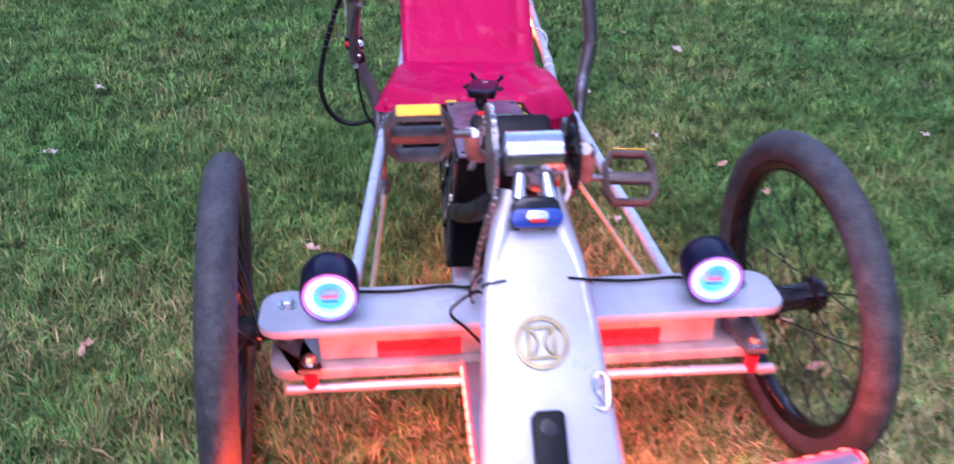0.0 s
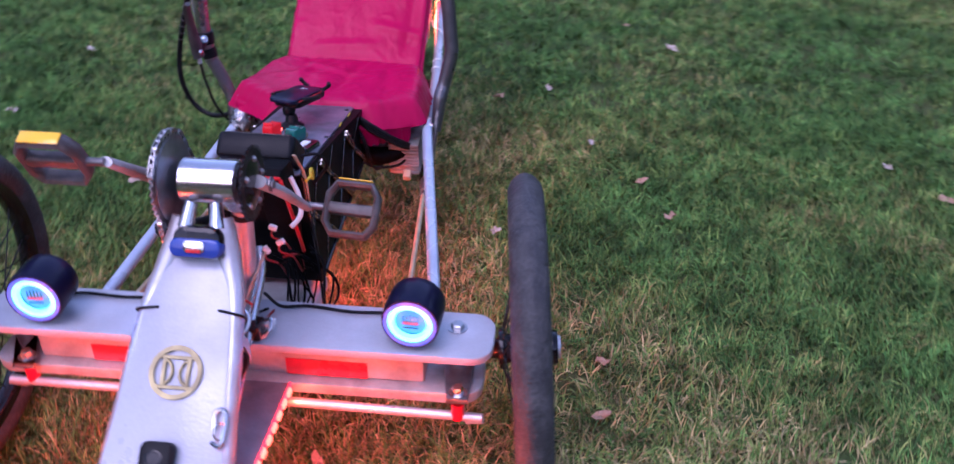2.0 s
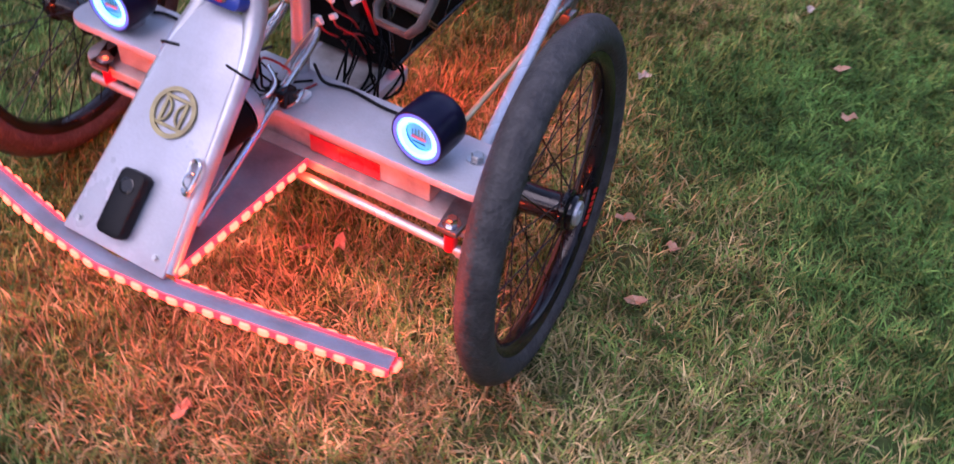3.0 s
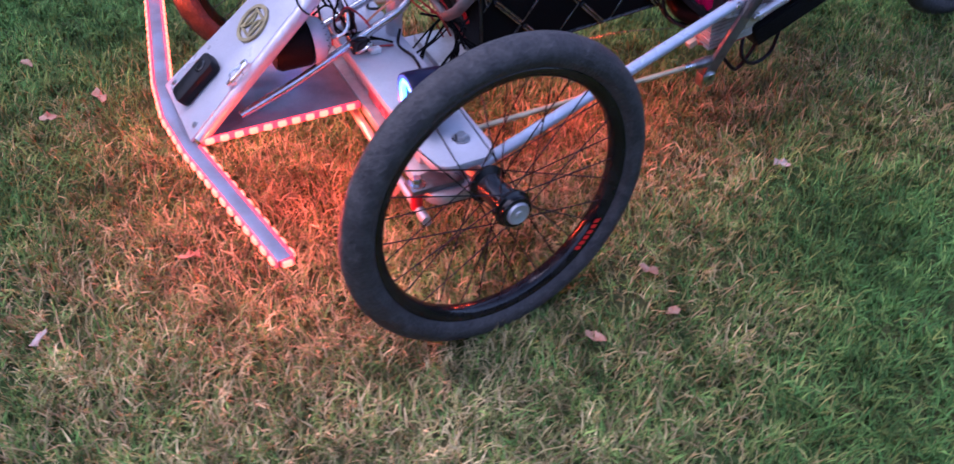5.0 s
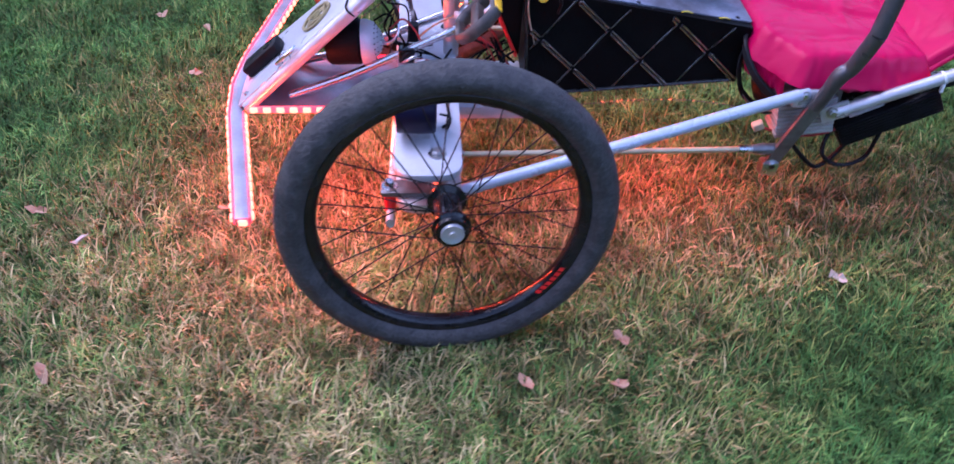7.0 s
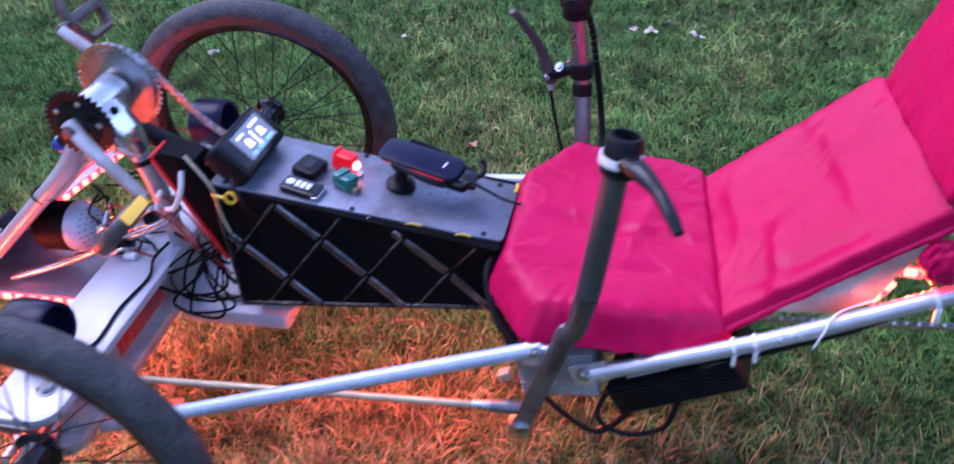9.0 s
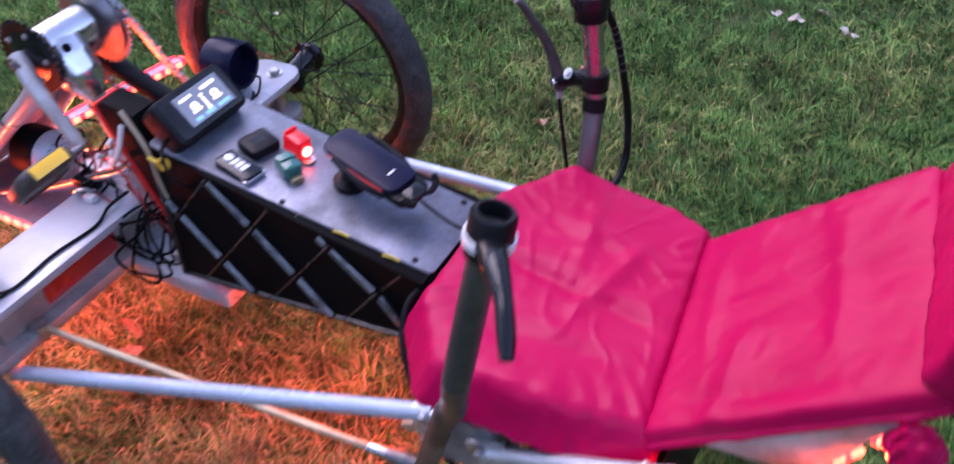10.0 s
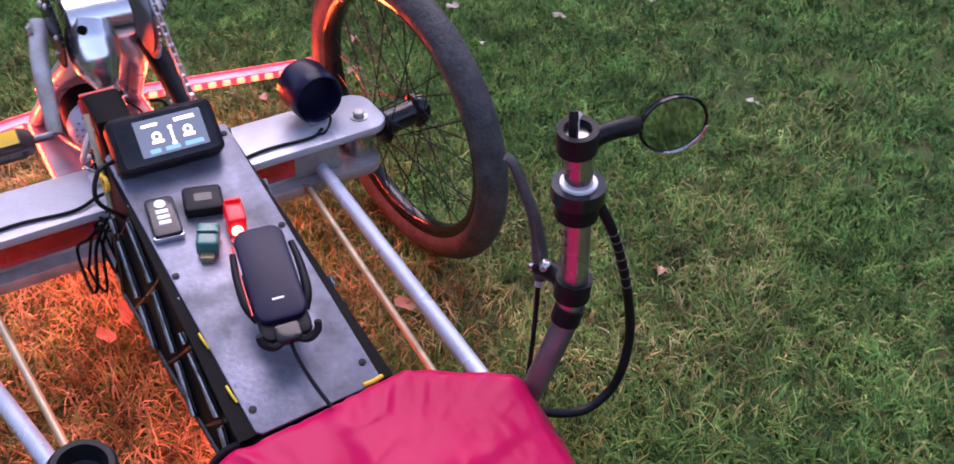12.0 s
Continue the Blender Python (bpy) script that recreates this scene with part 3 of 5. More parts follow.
def ribbon(line, half):
    front, back = [], []
    for i, p in enumerate(line):
        a, b = Vector(line[max(0, i - 1)]), Vector(line[min(len(line) - 1, i + 1)])
        d = (b - a).normalized()
        n = Vector((d.y, -d.x))
        front.append(tuple(Vector(p) + n * half))
        back.append(tuple(Vector(p) - n * half))
    return front, back


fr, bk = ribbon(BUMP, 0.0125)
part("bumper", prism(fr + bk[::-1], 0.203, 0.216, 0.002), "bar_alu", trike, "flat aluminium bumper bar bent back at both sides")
led_mesh = None


def led_strip(points, normal, spacing=0.026, size=(0.0150, 0.0112, 0.006)):
    """A glowing strip along a line, with one bead at each step, facing along normal."""
    global led_mesh
    pts = [Vector(p) for p in points]
    n = Vector(normal).normalized()
    b = bmesh.new()
    for a, c in zip(pts, pts[1:]):
        d = (c - a).normalized()
        turn = Matrix((d, n.cross(d).normalized(), n)).transposed().to_4x4()
        box(((c - a).length, 0.0135, 0.0022), (a + c) / 2 + n * 0.0012, 0.0006, turn, 1, b)
    strip = part("led_strip", b, "led_halo_tape", trike, "red glowing LED strip")
    left = spacing / 2
    for a, c in zip(pts, pts[1:]):
        d = (c - a).normalized()
        turn = Matrix((d, n.cross(d).normalized(), n)).transposed().to_4x4()
        while left < (c - a).length:
            if led_mesh is None:
                o = part("led", box(size, (0, 0, 0), 0.0029, None, 3), "led", strip)
                led_mesh = o.data
            else:
                o = new("led", led_mesh)
                o.parent = strip
            o.matrix_basis = Matrix.Translation(a + d * left + n * 0.0035) @ turn
            left += spacing
        left -= (c - a).length
    return strip


z = 0.2120
for a, b_ in zip(fr, fr[1:]):
    d = (Vector(b_) - Vector(a)).normalized()
    led_strip([(*a, z), (*b_, z)], (d.y, -d.x, 0.0), 0.0262)
for (a, b_) in ((bk[0], bk[1]), (bk[3], bk[4])):
    d = (Vector(b_) - Vector(a)).normalized()
    led_strip([(*a, z), (*b_, z)], (-d.y, d.x, 0.0), 0.0262)
for x, n in ((fr[0], -1), (fr[-1], 1)):
    led_strip([(x[0] + n * 0.001, x[1] + 0.006, z), (x[0] + n * 0.001, x[1] + 0.024, z)], (n, 0, 0), 0.016)

# floor plate of the nose and the sloping nose plate
part("floor_plate", prism([(-0.087, -0.31), (0.095, -0.31), (0.1, -0.032), (-0.087, -0.032)], 0.213, 0.222, 0.002), "dark_plate", trike, "flat dull aluminium plate under the nose")
led_strip([(0.0955, -0.308, 0.2175), (0.1, -0.034, 0.2195)], (1, 0, 0), 0.0245)
led_strip([(-0.0875, -0.308, 0.2175), (-0.0875, -0.034, 0.2195)], (-1, 0, 0), 0.0245)

SLOPE = math.atan2(0.236, 0.265)
NOSE = Matrix.Translation((0, -0.325, 0.222)) @ Matrix.Rotation(SLOPE, 4, "X")
NL = math.hypot(0.236, 0.265)
part("nose_plate", prism([(-0.086, 0.0), (0.092, 0.0), (0.062, 0.80 * NL), (0.045, NL), (-0.034, NL), (-0.056, 0.80 * NL)], -0.006, 0.0, 0.0015, NOSE), "white_paint", trike,
     "smooth white sloping nose plate")
for s in (1, -1):
    o = 0.004
    edge = [(o + s * 0.084, 0.008, -0.0135), (o + s * 0.072, 0.4 * NL, -0.0135), (o + s * 0.059, 0.80 * NL, -0.0135), (o + s * 0.042, NL, -0.012), (o + s * 0.026, NL + 0.055, 0.004)]
    part("nose_tube", tube([NOSE @ Vector(p) for p in edge], [0.0115, 0.012, 0.013, 0.0165, 0.0165], 16, 6), "alu", trike, "round aluminium tube along the nose plate")
    part("lower_stay", tube([(s * 0.062, -0.232, 0.226), (s * 0.05, -0.12, 0.262), (s * 0.042, 0.02, 0.324), (s * 0.038, 0.075, 0.350), (s * 0.03, 0.10, 0.375)], 0.0078, 12, 5), "polished", trike, "thin aluminium stay")
    tie = tube([NOSE @ Vector((o + s * (0.053 + 0.02 * k), 0.80 * NL - 0.003 * k, h)) for k, h in ((-0.6, 0.001), (0, 0.0022), (0.7, 0.0015), (1.0, -0.006), (0.85, -0.02))], 0.0018, 8, 4)
    part("cable_tie", tie, "matt_black", trike, "black cable tie")

# emblem: ring with two back-to-back letters
em = lathe([(0.0355, 0), (0.0355, 0.004), (0.0290, 0.004), (0.0290, 0)], None, 48, None, True)
for s in (1, -1):
    box((0.0055, 0.036, 0.0035), (s * 0.0165, 0, 0.002), 0.0006, None, 1, em)
    arc = [(s * (0.0165 - 0.0115 * math.sin(math.pi * k / 8) ** 0.6), -0.017 + 0.034 * k / 8, 0.002) for k in range(9)]
    tube(arc, 0.0023, 6, 2, em)
box((0.05, 0.005, 0.003), (0, 0.0195, 0.0015), 0.0006, None, 1, em)
box((0.05, 0.005, 0.003), (0, -0.0195, 0.0015), 0.0006, None, 1, em)
emblem = part("emblem", em, "brass", trike, "round brass emblem")
emblem.matrix_basis = NOSE @ pose(0.002, 0.565 * NL, 0.0005)

# alarm box on the nose plate
al = prism(rounded(-0.021, 0.021, -0.046, 0.046, 0.010), 0, 0.022, 0.004)
alarm = part("alarm_box", al, "matt_black", trike, "black plastic alarm box with a round button")
alarm.matrix_basis = NOSE @ pose(0.000, 0.185 * NL, 0.0003)
part("button", lathe([(0, 0.0215), (0.0115, 0.0215), (0.0115, 0.0235), (0.009, 0.024), (0.0085, 0.0232), (0, 0.0232)], pose(0.0, 0.024, 0), 24), "gloss_black", alarm)
hook = tube([(0, 0, 0), (0.012, -0.004, 0.006), (0.016, 0.012, 0.008), (0.016, 0.034, 0.008), (0.008, 0.042, 0.007), (0.0, 0.036, 0.005), (0.001, 0.016, 0.004)], 0.0034, 8, 6)
hk = part("latch", hook, "polished", trike, "bright steel latch hook")
hk.matrix_basis = NOSE @ pose(0.064, 0.325 * NL, 0.001)
kr = part("key_ring", lathe([(0.0108 + 0.0016 * math.cos(a), 0.0015 * math.sin(a)) for a in (2 * math.pi * k / 8 for k in range(8))], None, 28, None, True), "polished", trike, "bright steel ring")
kr.matrix_basis = NOSE @ pose(0.073, 0.365 * NL, 0.004, 0, 62, 0)
bolt(NOSE @ Vector((-0.066, 0.02, 0)), NOSE.to_3x3() @ Vector((0, 0, 1)), trike, 0.004, 0.004)
bolt(NOSE @ Vector((0.07, 0.02, 0)), NOSE.to_3x3() @ Vector((0, 0, 1)), trike, 0.004, 0.004)

# horn drum inside the nose
part("horn", lathe([(0, 0), (0.034, 0), (0.040, 0.008), (0.041, 0.060), (0.036, 0.066), (0, 0.066)], aim((0.0265, -0.158, 0.3165), (0.03, 1, 0.05)), 32), "quilt", trike, "black horn drum")
dome_m = aim((0.0285, -0.093, 0.3205), (0.03, 1, 0.05)) @ Matrix.Diagonal((1.14, 1.14, 1.25, 1))
part("horn_dome", lathe([(0.036, 0), (0.036, 0.006), (0.03, 0.018), (0.016, 0.028), (0, 0.031)], dome_m, 32), "white_paint", trike, "white perforated horn grille")
for ring_r, ring_h, count in ((0.008, 0.0302, 6), (0.016, 0.0285, 12), (0.0225, 0.0238, 16), (0.0285, 0.0198, 20)):
    for k in range(count):
        a = 2 * math.pi * k / count
        spot = dome_m @ Vector((ring_r * math.cos(a), ring_r * math.sin(a), ring_h))
        way = dome_m.to_3x3() @ Vector((ring_r * 28 * math.cos(a), ring_r * 28 * math.sin(a), 1))
        part("grille_hole", lathe([(0, -0.0008), (0.0013, -0.0008), (0.0013, 0.0005), (0, 0.0005)], aim(spot, way), 6), "quilt", trike)

# crank housing, post, rings, cranks, pedals
BB = Vector((0.012, 0.012, 0.538))
shell = lathe([(0, -0.042), (0.026, -0.042), (0.031, -0.038), (0.031, 0.038), (0.026, 0.042), (0, 0.042)], aim(BB, (1, 0, 0)), 40)
part("crank_housing", shell, "polished", trike, "polished aluminium crank housing")
part("crank_lug", tube([(0.023, 0.0225, 0.5385), (0.029, 0.034, 0.522), (0.031, 0.050, 0.498), (0.030, 0.058, 0.484), (0.029, 0.063, 0.470)], [0.0285, 0.0325, 0.0305, 0.024, 0.0165], 28, 6), "polished", trike, "cast aluminium lug below the crank housing")
part("lug_hole", lathe([(0, -0.003), (0.0058, -0.003), (0.0058, 0.0012), (0, 0.0012)], aim((0.0408, 0.0548, 0.5462), (0.45, 0.85, 0.35)), 20), "quilt", trike, "dark screw hole")
part("crank_post", tube([(0.029, 0.060, 0.480), (0.022, 0.070, 0.40), (0.012, 0.07, 0.285)], 0.0145, 16, 4), "alu", trike, "aluminium post carrying the crank housing")
part("clamp_band", lathe([(0.0172, 0), (0.0172, 0.008), (0.0155, 0.008), (0.0155, 0)], aim((0.0268, 0.0645, 0.452), (0.1, -0.15, 1)), 20, None, True), "matt_black", trike, "black band round the post")


def toothed(r, teeth, t):
    out = []
    for k in range(teeth * 2):
        rr = r if k % 2 == 0 else r - 0.005
        for da in (-0.35, 0.35):
            a = math.pi * (k + da) / teeth
            out.append((rr * math.cos(a), rr * math.sin(a)))
    return prism(out, -t, t)


M["disc"] = node_mat("turned_steel_disc", (0.50, 0.50, 0.52), 0.42, 1.0, (0.22, 0.22, 0.23), 12, 0.15, 0.0002, 200, 0.1)
ring = part("chainring", toothed(0.068, 42, 0.0015), "disc", trike, "grey toothed chainring")
ring.matrix_basis = aim((-0.046, 0.012, 0.538), (1, 0, 0))
part("bash_disc", lathe([(0, 0.002), (0.058, 0.002), (0.059, 0.005), (0.03, 0.008), (0, 0.009)], None, 40), "disc", ring, "dull metal disc on the chainring")
ring2 = part("drive_ring", toothed(0.053, 34, 0.0014), "matt_black", trike, "black toothed ring")
ring2.matrix_basis = aim((0.068, 0.012, 0.538), (1, 0, 0))
part("spider", lathe([(0, -0.004), (0.040, -0.004), (0.042, 0), (0.02, 0.006), (0, 0.008)], None, 20), "gloss_black", ring2, "black spider with bolts")
for k in range(5):
    a = 2 * math.pi * k / 5
    bolt((0.034 * math.cos(a), 0.034 * math.sin(a), 0.003), (0, 0, 1), ring2, 0.003, 0.003)


def crank(s, x, tip):
    root = Vector((x, BB.y, BB.z))
    part("crank_arm", tube([root - (tip - root) * 0.08, root + (tip - root) * 0.3 + Vector((s * 0.006, 0, 0)), tip + Vector((0, 0, 0))], [0.0125, 0.0115, 0.009], 12, 6, None, False, 0.75), "raw_alu", trike, "dull aluminium crank arm")
    bolt(root + Vector((s * 0.012, 0, 0)), (s, 0, 0), trike, 0.007, 0.005, "dull_arm", "crank_bolt")


def pedal(centre, up, s):
    """A cage pedal with its axle along x; up is the way from its lower to its upper edge."""
    u = Vector(up).normalized()
    xx = Vector((1, 0, 0))
    n = xx.cross(u).normalized()
    xx = u.cross(n)
    m = Matrix((xx, u, n)).transposed().to_4x4()
    m.translation = centre
    w, h, t = 0.041, 0.043, 0.011
    corner = [(-0.70 * w, -h), (0.70 * w, -h), (w, -0.55 * h), (w, 0.55 * h), (0.70 * w, h), (-0.70 * w, h), (-w, 0.55 * h), (-w, -0.55 * h)]
    loop = [Vector((*q, 0)) * 0.9 for q in corner]
    p = part("pedal", tube(loop + loop[:2], 0.0062, 8, 1, None, False, 1.9), "grey_brown", trike, "scuffed dark plastic cage pedal")
    part("pedal_core", box((1.8 * w, 0.018, 1.7 * t), (0, 0, 0), 0.005), "grey_brown", p)
    p.matrix_basis = m
    part("reflector", box((0.052, 0.0016, 0.017), (0, 0.9 * h + 0.0068, 0), 0.0005), "amber", p, "amber reflector")
    part("pedal_axle", tube([(-s * (w + 0.024), 0, 0), (s * w * 0.8, 0, 0)], 0.0055, 12, 1), "dull_arm", p, "steel pedal axle")


M["grey_brown"] = node_mat("scuffed_pedal", (0.068, 0.055, 0.050), 0.45, 0.1, (0.12, 0.098, 0.088), 40, 0.2, 0.0006, 200, 0.1)
P_L, P_R = Vector((-0.146, -0.085, 0.612)), Vector((0.178, 0.109, 0.445))
crank(-1, -0.062, Vector((-0.080, -0.083, 0.612)))
crank(1, 0.082, Vector((0.110, 0.109, 0.446)))
pedal(P_L, (0.0, -0.45, 0.9), -1)
pedal(P_R, (0.06, 0.72, 0.69), 1)

# chain and its guide tube
def chain(points, parent):
    line = spline(points, 60)
    first = None
    length = 0.0
    last = line[0]
    k = 0
    for p, q in zip(line, line[1:]):
        length += (q - p).length
        if length < 0.0127:
            continue
        length = 0.0
        d = (q - last).normalized()
        n = Vector((1, 0, 0))
        n = (n - d * n.dot(d)).normalized()
        turn = Matrix((d, n.cross(d) * -1, n)).transposed().to_4x4()
        if first is None:
            b = bmesh.new()
            for s in (-1, 1):
                prism(rounded(-0.0095, 0.0095, -0.0042, 0.0042), s * 0.003 - 0.0006, s * 0.003 + 0.0006, 0, None, b)
            lathe([(0, -0.003), (0.0038, -0.003), (0.0038, 0.003), (0, 0.003)], pose(-0.0063, 0, 0), 8, b)
            o = part("chain_link", b, "steel", parent)
            first = o.data
        else:
            o = new("chain_link", first)
            o.parent = parent
        sc = 1.0 if k % 2 else 0.8
        o.matrix_basis = Matrix.Translation((last + q) / 2) @ turn @ Matrix.Diagonal((1, 1, sc, 1))
        last = q
        k += 1


arc = [(-0.046, 0.012 + 0.066 * math.sin(a), 0.538 + 0.066 * math.cos(a)) for a in (radians(v) for v in (-60, -30, 0, 30, 50))]
chain(arc + [(-0.050, 0.085, 0.545), (-0.056, 0.135, 0.474), (-0.06, 0.19, 0.43)], trike)
part("chain_guide_tube", tube([(-0.052, -0.020, 0.478), (-0.064, 0.05, 0.430), (-0.075, 0.13, 0.385), (-0.078, 0.2, 0.35)], 0.0155, 14, 6), "matt_black", trike, "black chain guide tube")
chain([(-0.046, -0.045, 0.50), (-0.056, -0.02, 0.44), (-0.066, -0.01, 0.38), (-0.07, 0.0, 0.31)], trike)
chain([(0.040, 0.81, 0.241), (0.040, 1.0, 0.252), (0.040, 1.3, 0.268), (0.038, 1.62, 0.284)], trike)

# main beam, cross member and side struts
part("main_beam", prism(rounded(-0.085, 0.085, 0.0805, 0.266, 0.008), 0.186, 0.2125, 0.003), "white_paint", trike, "flat aluminium main beam")
part("box_support", box((0.12, 0.15, 0.016), (0, 0.215, 0.2205), 0.002), "raw_alu", trike, "dull metal support block")
part("cross_member", prism(rounded(-0.178, 0.120, 0.675, 0.80, 0.01), 0.236, 0.296, 0.004), "raw_alu", trike, "dull aluminium cross member under the seat")
for s in (1, -1):
    rear = (0.203, 0.690, 0.314) if s > 0 else (-0.194, 0.690, 0.310)
    part("side_strut", tube([(0.309, 0.066, 0.182) if s > 0 else (-0.262, 0.070, 0.234), rear], 0.0108, 16, 1), "tube_paint", trike, "pale blue-grey side strut")
    part("strut_bracket", box((0.014, 0.050, 0.034), (rear[0] + s * 0.002, rear[1] - 0.002, rear[2] - 0.010), 0.005), "alu", trike, "flat aluminium bracket")
    bolt((rear[0] + s * 0.009, rear[1] - 0.008, rear[2] - 0.001), (s, 0, 0), trike, 0.006, 0.006)
    bolt((s * 0.203, 0.744, 0.272), (s, 0, 0), trike, 0.007, 0.007)
    rear_line = [(0.196, 0.752, 0.268), (0.190, 0.963, 0.347), (0.172, 1.144, 0.419), (0.16, 1.34, 0.505)] if s > 0 else [(-0.192, 0.752, 0.264), (-0.155, 0.96, 0.325), (-0.135, 1.14, 0.40), (-0.13, 1.34, 0.50)]
    part("rear_tube", tube(rear_line, 0.0108, 16, 3), "alu", trike, "aluminium side tube running back under the seat")
    for y in (0.93, 0.955) if s > 0 else ():
        zz = 0.268 + (y - 0.752) * 0.376
        part("cable_tie", lathe([(0.0109, -0.002), (0.0124, -0.002), (0.0124, 0.002), (0.0109, 0.002)], aim((s * 0.191, y, zz), (-0.03, 1, 0.376)), 16, None, True), "white", trike, "white cable tie")
        part("cable_tie", box((0.006, 0.006, 0.016), (s * 0.199, y, zz - 0.016), 0.001), "white", trike, "white cable tie head")
    if s > 0:
        part("dark_cable", tube([(0.188, 0.90, 0.305), (0.189, 0.963, 0.331), (0.180, 1.05, 0.366), (0.172, 1.10, 0.386)], [0.005, 0.0075, 0.0075, 0.005], 10, 5), "matt_black", trike, "black ribbed cable tied under the tube")
        part("cable_tie", lathe([(0.0109, -0.003), (0.0128, -0.003), (0.0128, 0.003), (0.0109, 0.003)], aim((0.1715, 1.148, 0.421), (-0.06, 1, 0.42)), 16, None, True), "white", trike, "white cable tie")
        part("cable_tie", box((0.006, 0.007, 0.022), (0.182, 1.150, 0.404), 0.001), "white", trike, "white cable tie head")
    ry = (0.202, 0.650, 0.194) if s > 0 else (-0.199, 0.62, 0.198)
    rf = Vector((0.253, 0.045, 0.2235) if s > 0 else (-0.234, 0.045, 0.2165))
    part("steering_rod", tube([rf, ry], 0.0052, 12, 1), "brass_rod", trike, "thin brass-coloured steering rod")
    d = (Vector(ry) - rf).normalized()
    part("rod_joint", tube([Vector(ry) - d * 0.062, Vector(ry) - d * 0.034], 0.0075, 12, 1), "steel", trike, "steel rod joint")
    part("rod_sleeve", tube([Vector(ry) - d * 0.036, Vector(ry) - d * 0.012, Vector(ry) + d * 0.014], [0.0085, 0.0110, 0.0100], 14, 4), "dull_arm", trike, "grey sleeve on the rod end")
    part("rod_joint", lathe([(0, 0), (0.012, 0), (0.012, 0.016), (0, 0.016)], pose(rf.x, rf.y + 0.03, rf.z - 0.01), 14), "steel", trike, "steel rod joint")

part("gusset_plate", side_slab(-0.189, -0.183, ((0.664, 0.310), (0.726, 0.312), (0.766, 0.276), (0.748, 0.247), (0.68, 0.244)), 0.0015), "raw_alu", trike, "flat grey metal gusset plate")
# the seat mount: a stack of thin plates, with the flattened tube ends bolted to its side
mount = part("seat_mount", box((0.058, 0.098, 0.070), (0.158, 0.706, 0.252), 0.002, Matrix.Rotation(radians(7), 4, "X")), "raw_alu", trike, "block of stacked grey metal plates")
for k in range(9):
    tilt = Matrix.Rotation(radians(7), 4, "X")
    part("mount_plate", box((0.064, 0.106 - 0.002 * (k % 2), 0.0068), Vector((0.158, 0.706, 0.252)) + tilt @ Vector((0, 0, -0.0336 + 0.0084 * k)), 0.0012, tilt), "raw_alu", mount)
part("tube_end", box((0.007, 0.052, 0.034), (0.1955, 0.752, 0.269), 0.003, Matrix.Rotation(radians(20), 4, "X")), "alu", trike, "flattened tube end")

wrap = lathe([(0, -0.045), (0.022, -0.042), (0.027, -0.02), (0.024, 0.004), (0.027, 0.022), (0.02, 0.04), (0, 0.044)], aim((-0.176, 0.672, 0.332), (0.25, 0.5, 0.8)), 18)
bmesh.ops.subdivide_edges(wrap, edges=wrap.edges[:], cuts=1, use_grid_fill=True)
for v in wrap.verts:
    k = noise.noise(v.co * 55) + 0.6 * noise.noise(v.co * 120)
    v.co += (v.co - Vector((-0.176, 0.672, 0.332))).normalized() * k * 0.009
M["foil"] = node_mat("crumpled_foil", (0.42, 0.42, 0.43), 0.28, 0.95, (0.26, 0.25, 0.25), 60, 0.2, 0.006, 70, 0.1)
part("foil_wrap", wrap, "foil", trike, "crumpled foil wrapped round the strut end")

led_strip([(0.045, 0.30, 0.246), (0.045, 0.58, 0.264)], (0, 0, -1), 0.034)
led_strip([(-0.045, 0.30, 0.246), (-0.045, 0.58, 0.264)], (0, 0, -1), 0.034)

# steering levers
bar_r = [(0.203, 0.652, 0.155), (0.213, 0.680, 0.225), (0.226, 0.712, 0.33), (0.233, 0.738, 0.381), (0.249, 0.755, 0.450), (0.240, 0.772, 0.54), (0.226, 0.789, 0.636)]
lower = Vector((0.203, 0.652, 0.152)), Vector((0.229, 0.728, 0.372))
along = (lower[1] - lower[0]).normalized()
flat_m = Matrix((along.cross(Vector((1, 0, 0))).normalized(), along, Vector((1, 0, 0)))).transposed().to_4x4()
flat_m.translation = lower[0]
LEN = (lower[1] - lower[0]).length
handle_r = part("steering_lever", prism(rounded(-0.013, 0.013, -0.012, LEN + 0.01, 0.011), -0.0045, 0.0045, 0.002, flat_m), "dull_arm", trike, "grey metal steering lever bent below its grip")
part("lever_joint", tube([lower[1] - along * 0.085, lower[1] - along * 0.05, lower[1] - along * 0.012, bar_r[3], (0.243, 0.748, 0.42), bar_r[4]], [0.011, 0.0125, 0.0145, 0.0135, 0.0142, 0.0145], 16, 6), "arm", handle_r, "bent metal joint")
part("lever_clamp", box((0.026, 0.034, 0.030), lower[0] + Vector((0.0, 0.002, 0.004)), 0.006), "steel", handle_r, "bright steel clamp")
bolt(lower[0] + Vector((0.006, 0.004, 0.012)), (1, 0, 0), handle_r, 0.008, 0.007)
part("grip", tube(bar_r[4:], 0.0145, 18, 6), "arm", handle_r, "dark grip tube")
collar = lathe([(0.0205, -0.028), (0.0205, 0.012), (0.018, 0.016), (0.0145, 0.016), (0.0135, -0.005), (0.0135, -0.028)], aim((0.2255, 0.790, 0.636), (-0.14, 0.17, 1)), 28, None, True)
part("collar", collar, "matt_black", handle_r, "black open-ended collar")
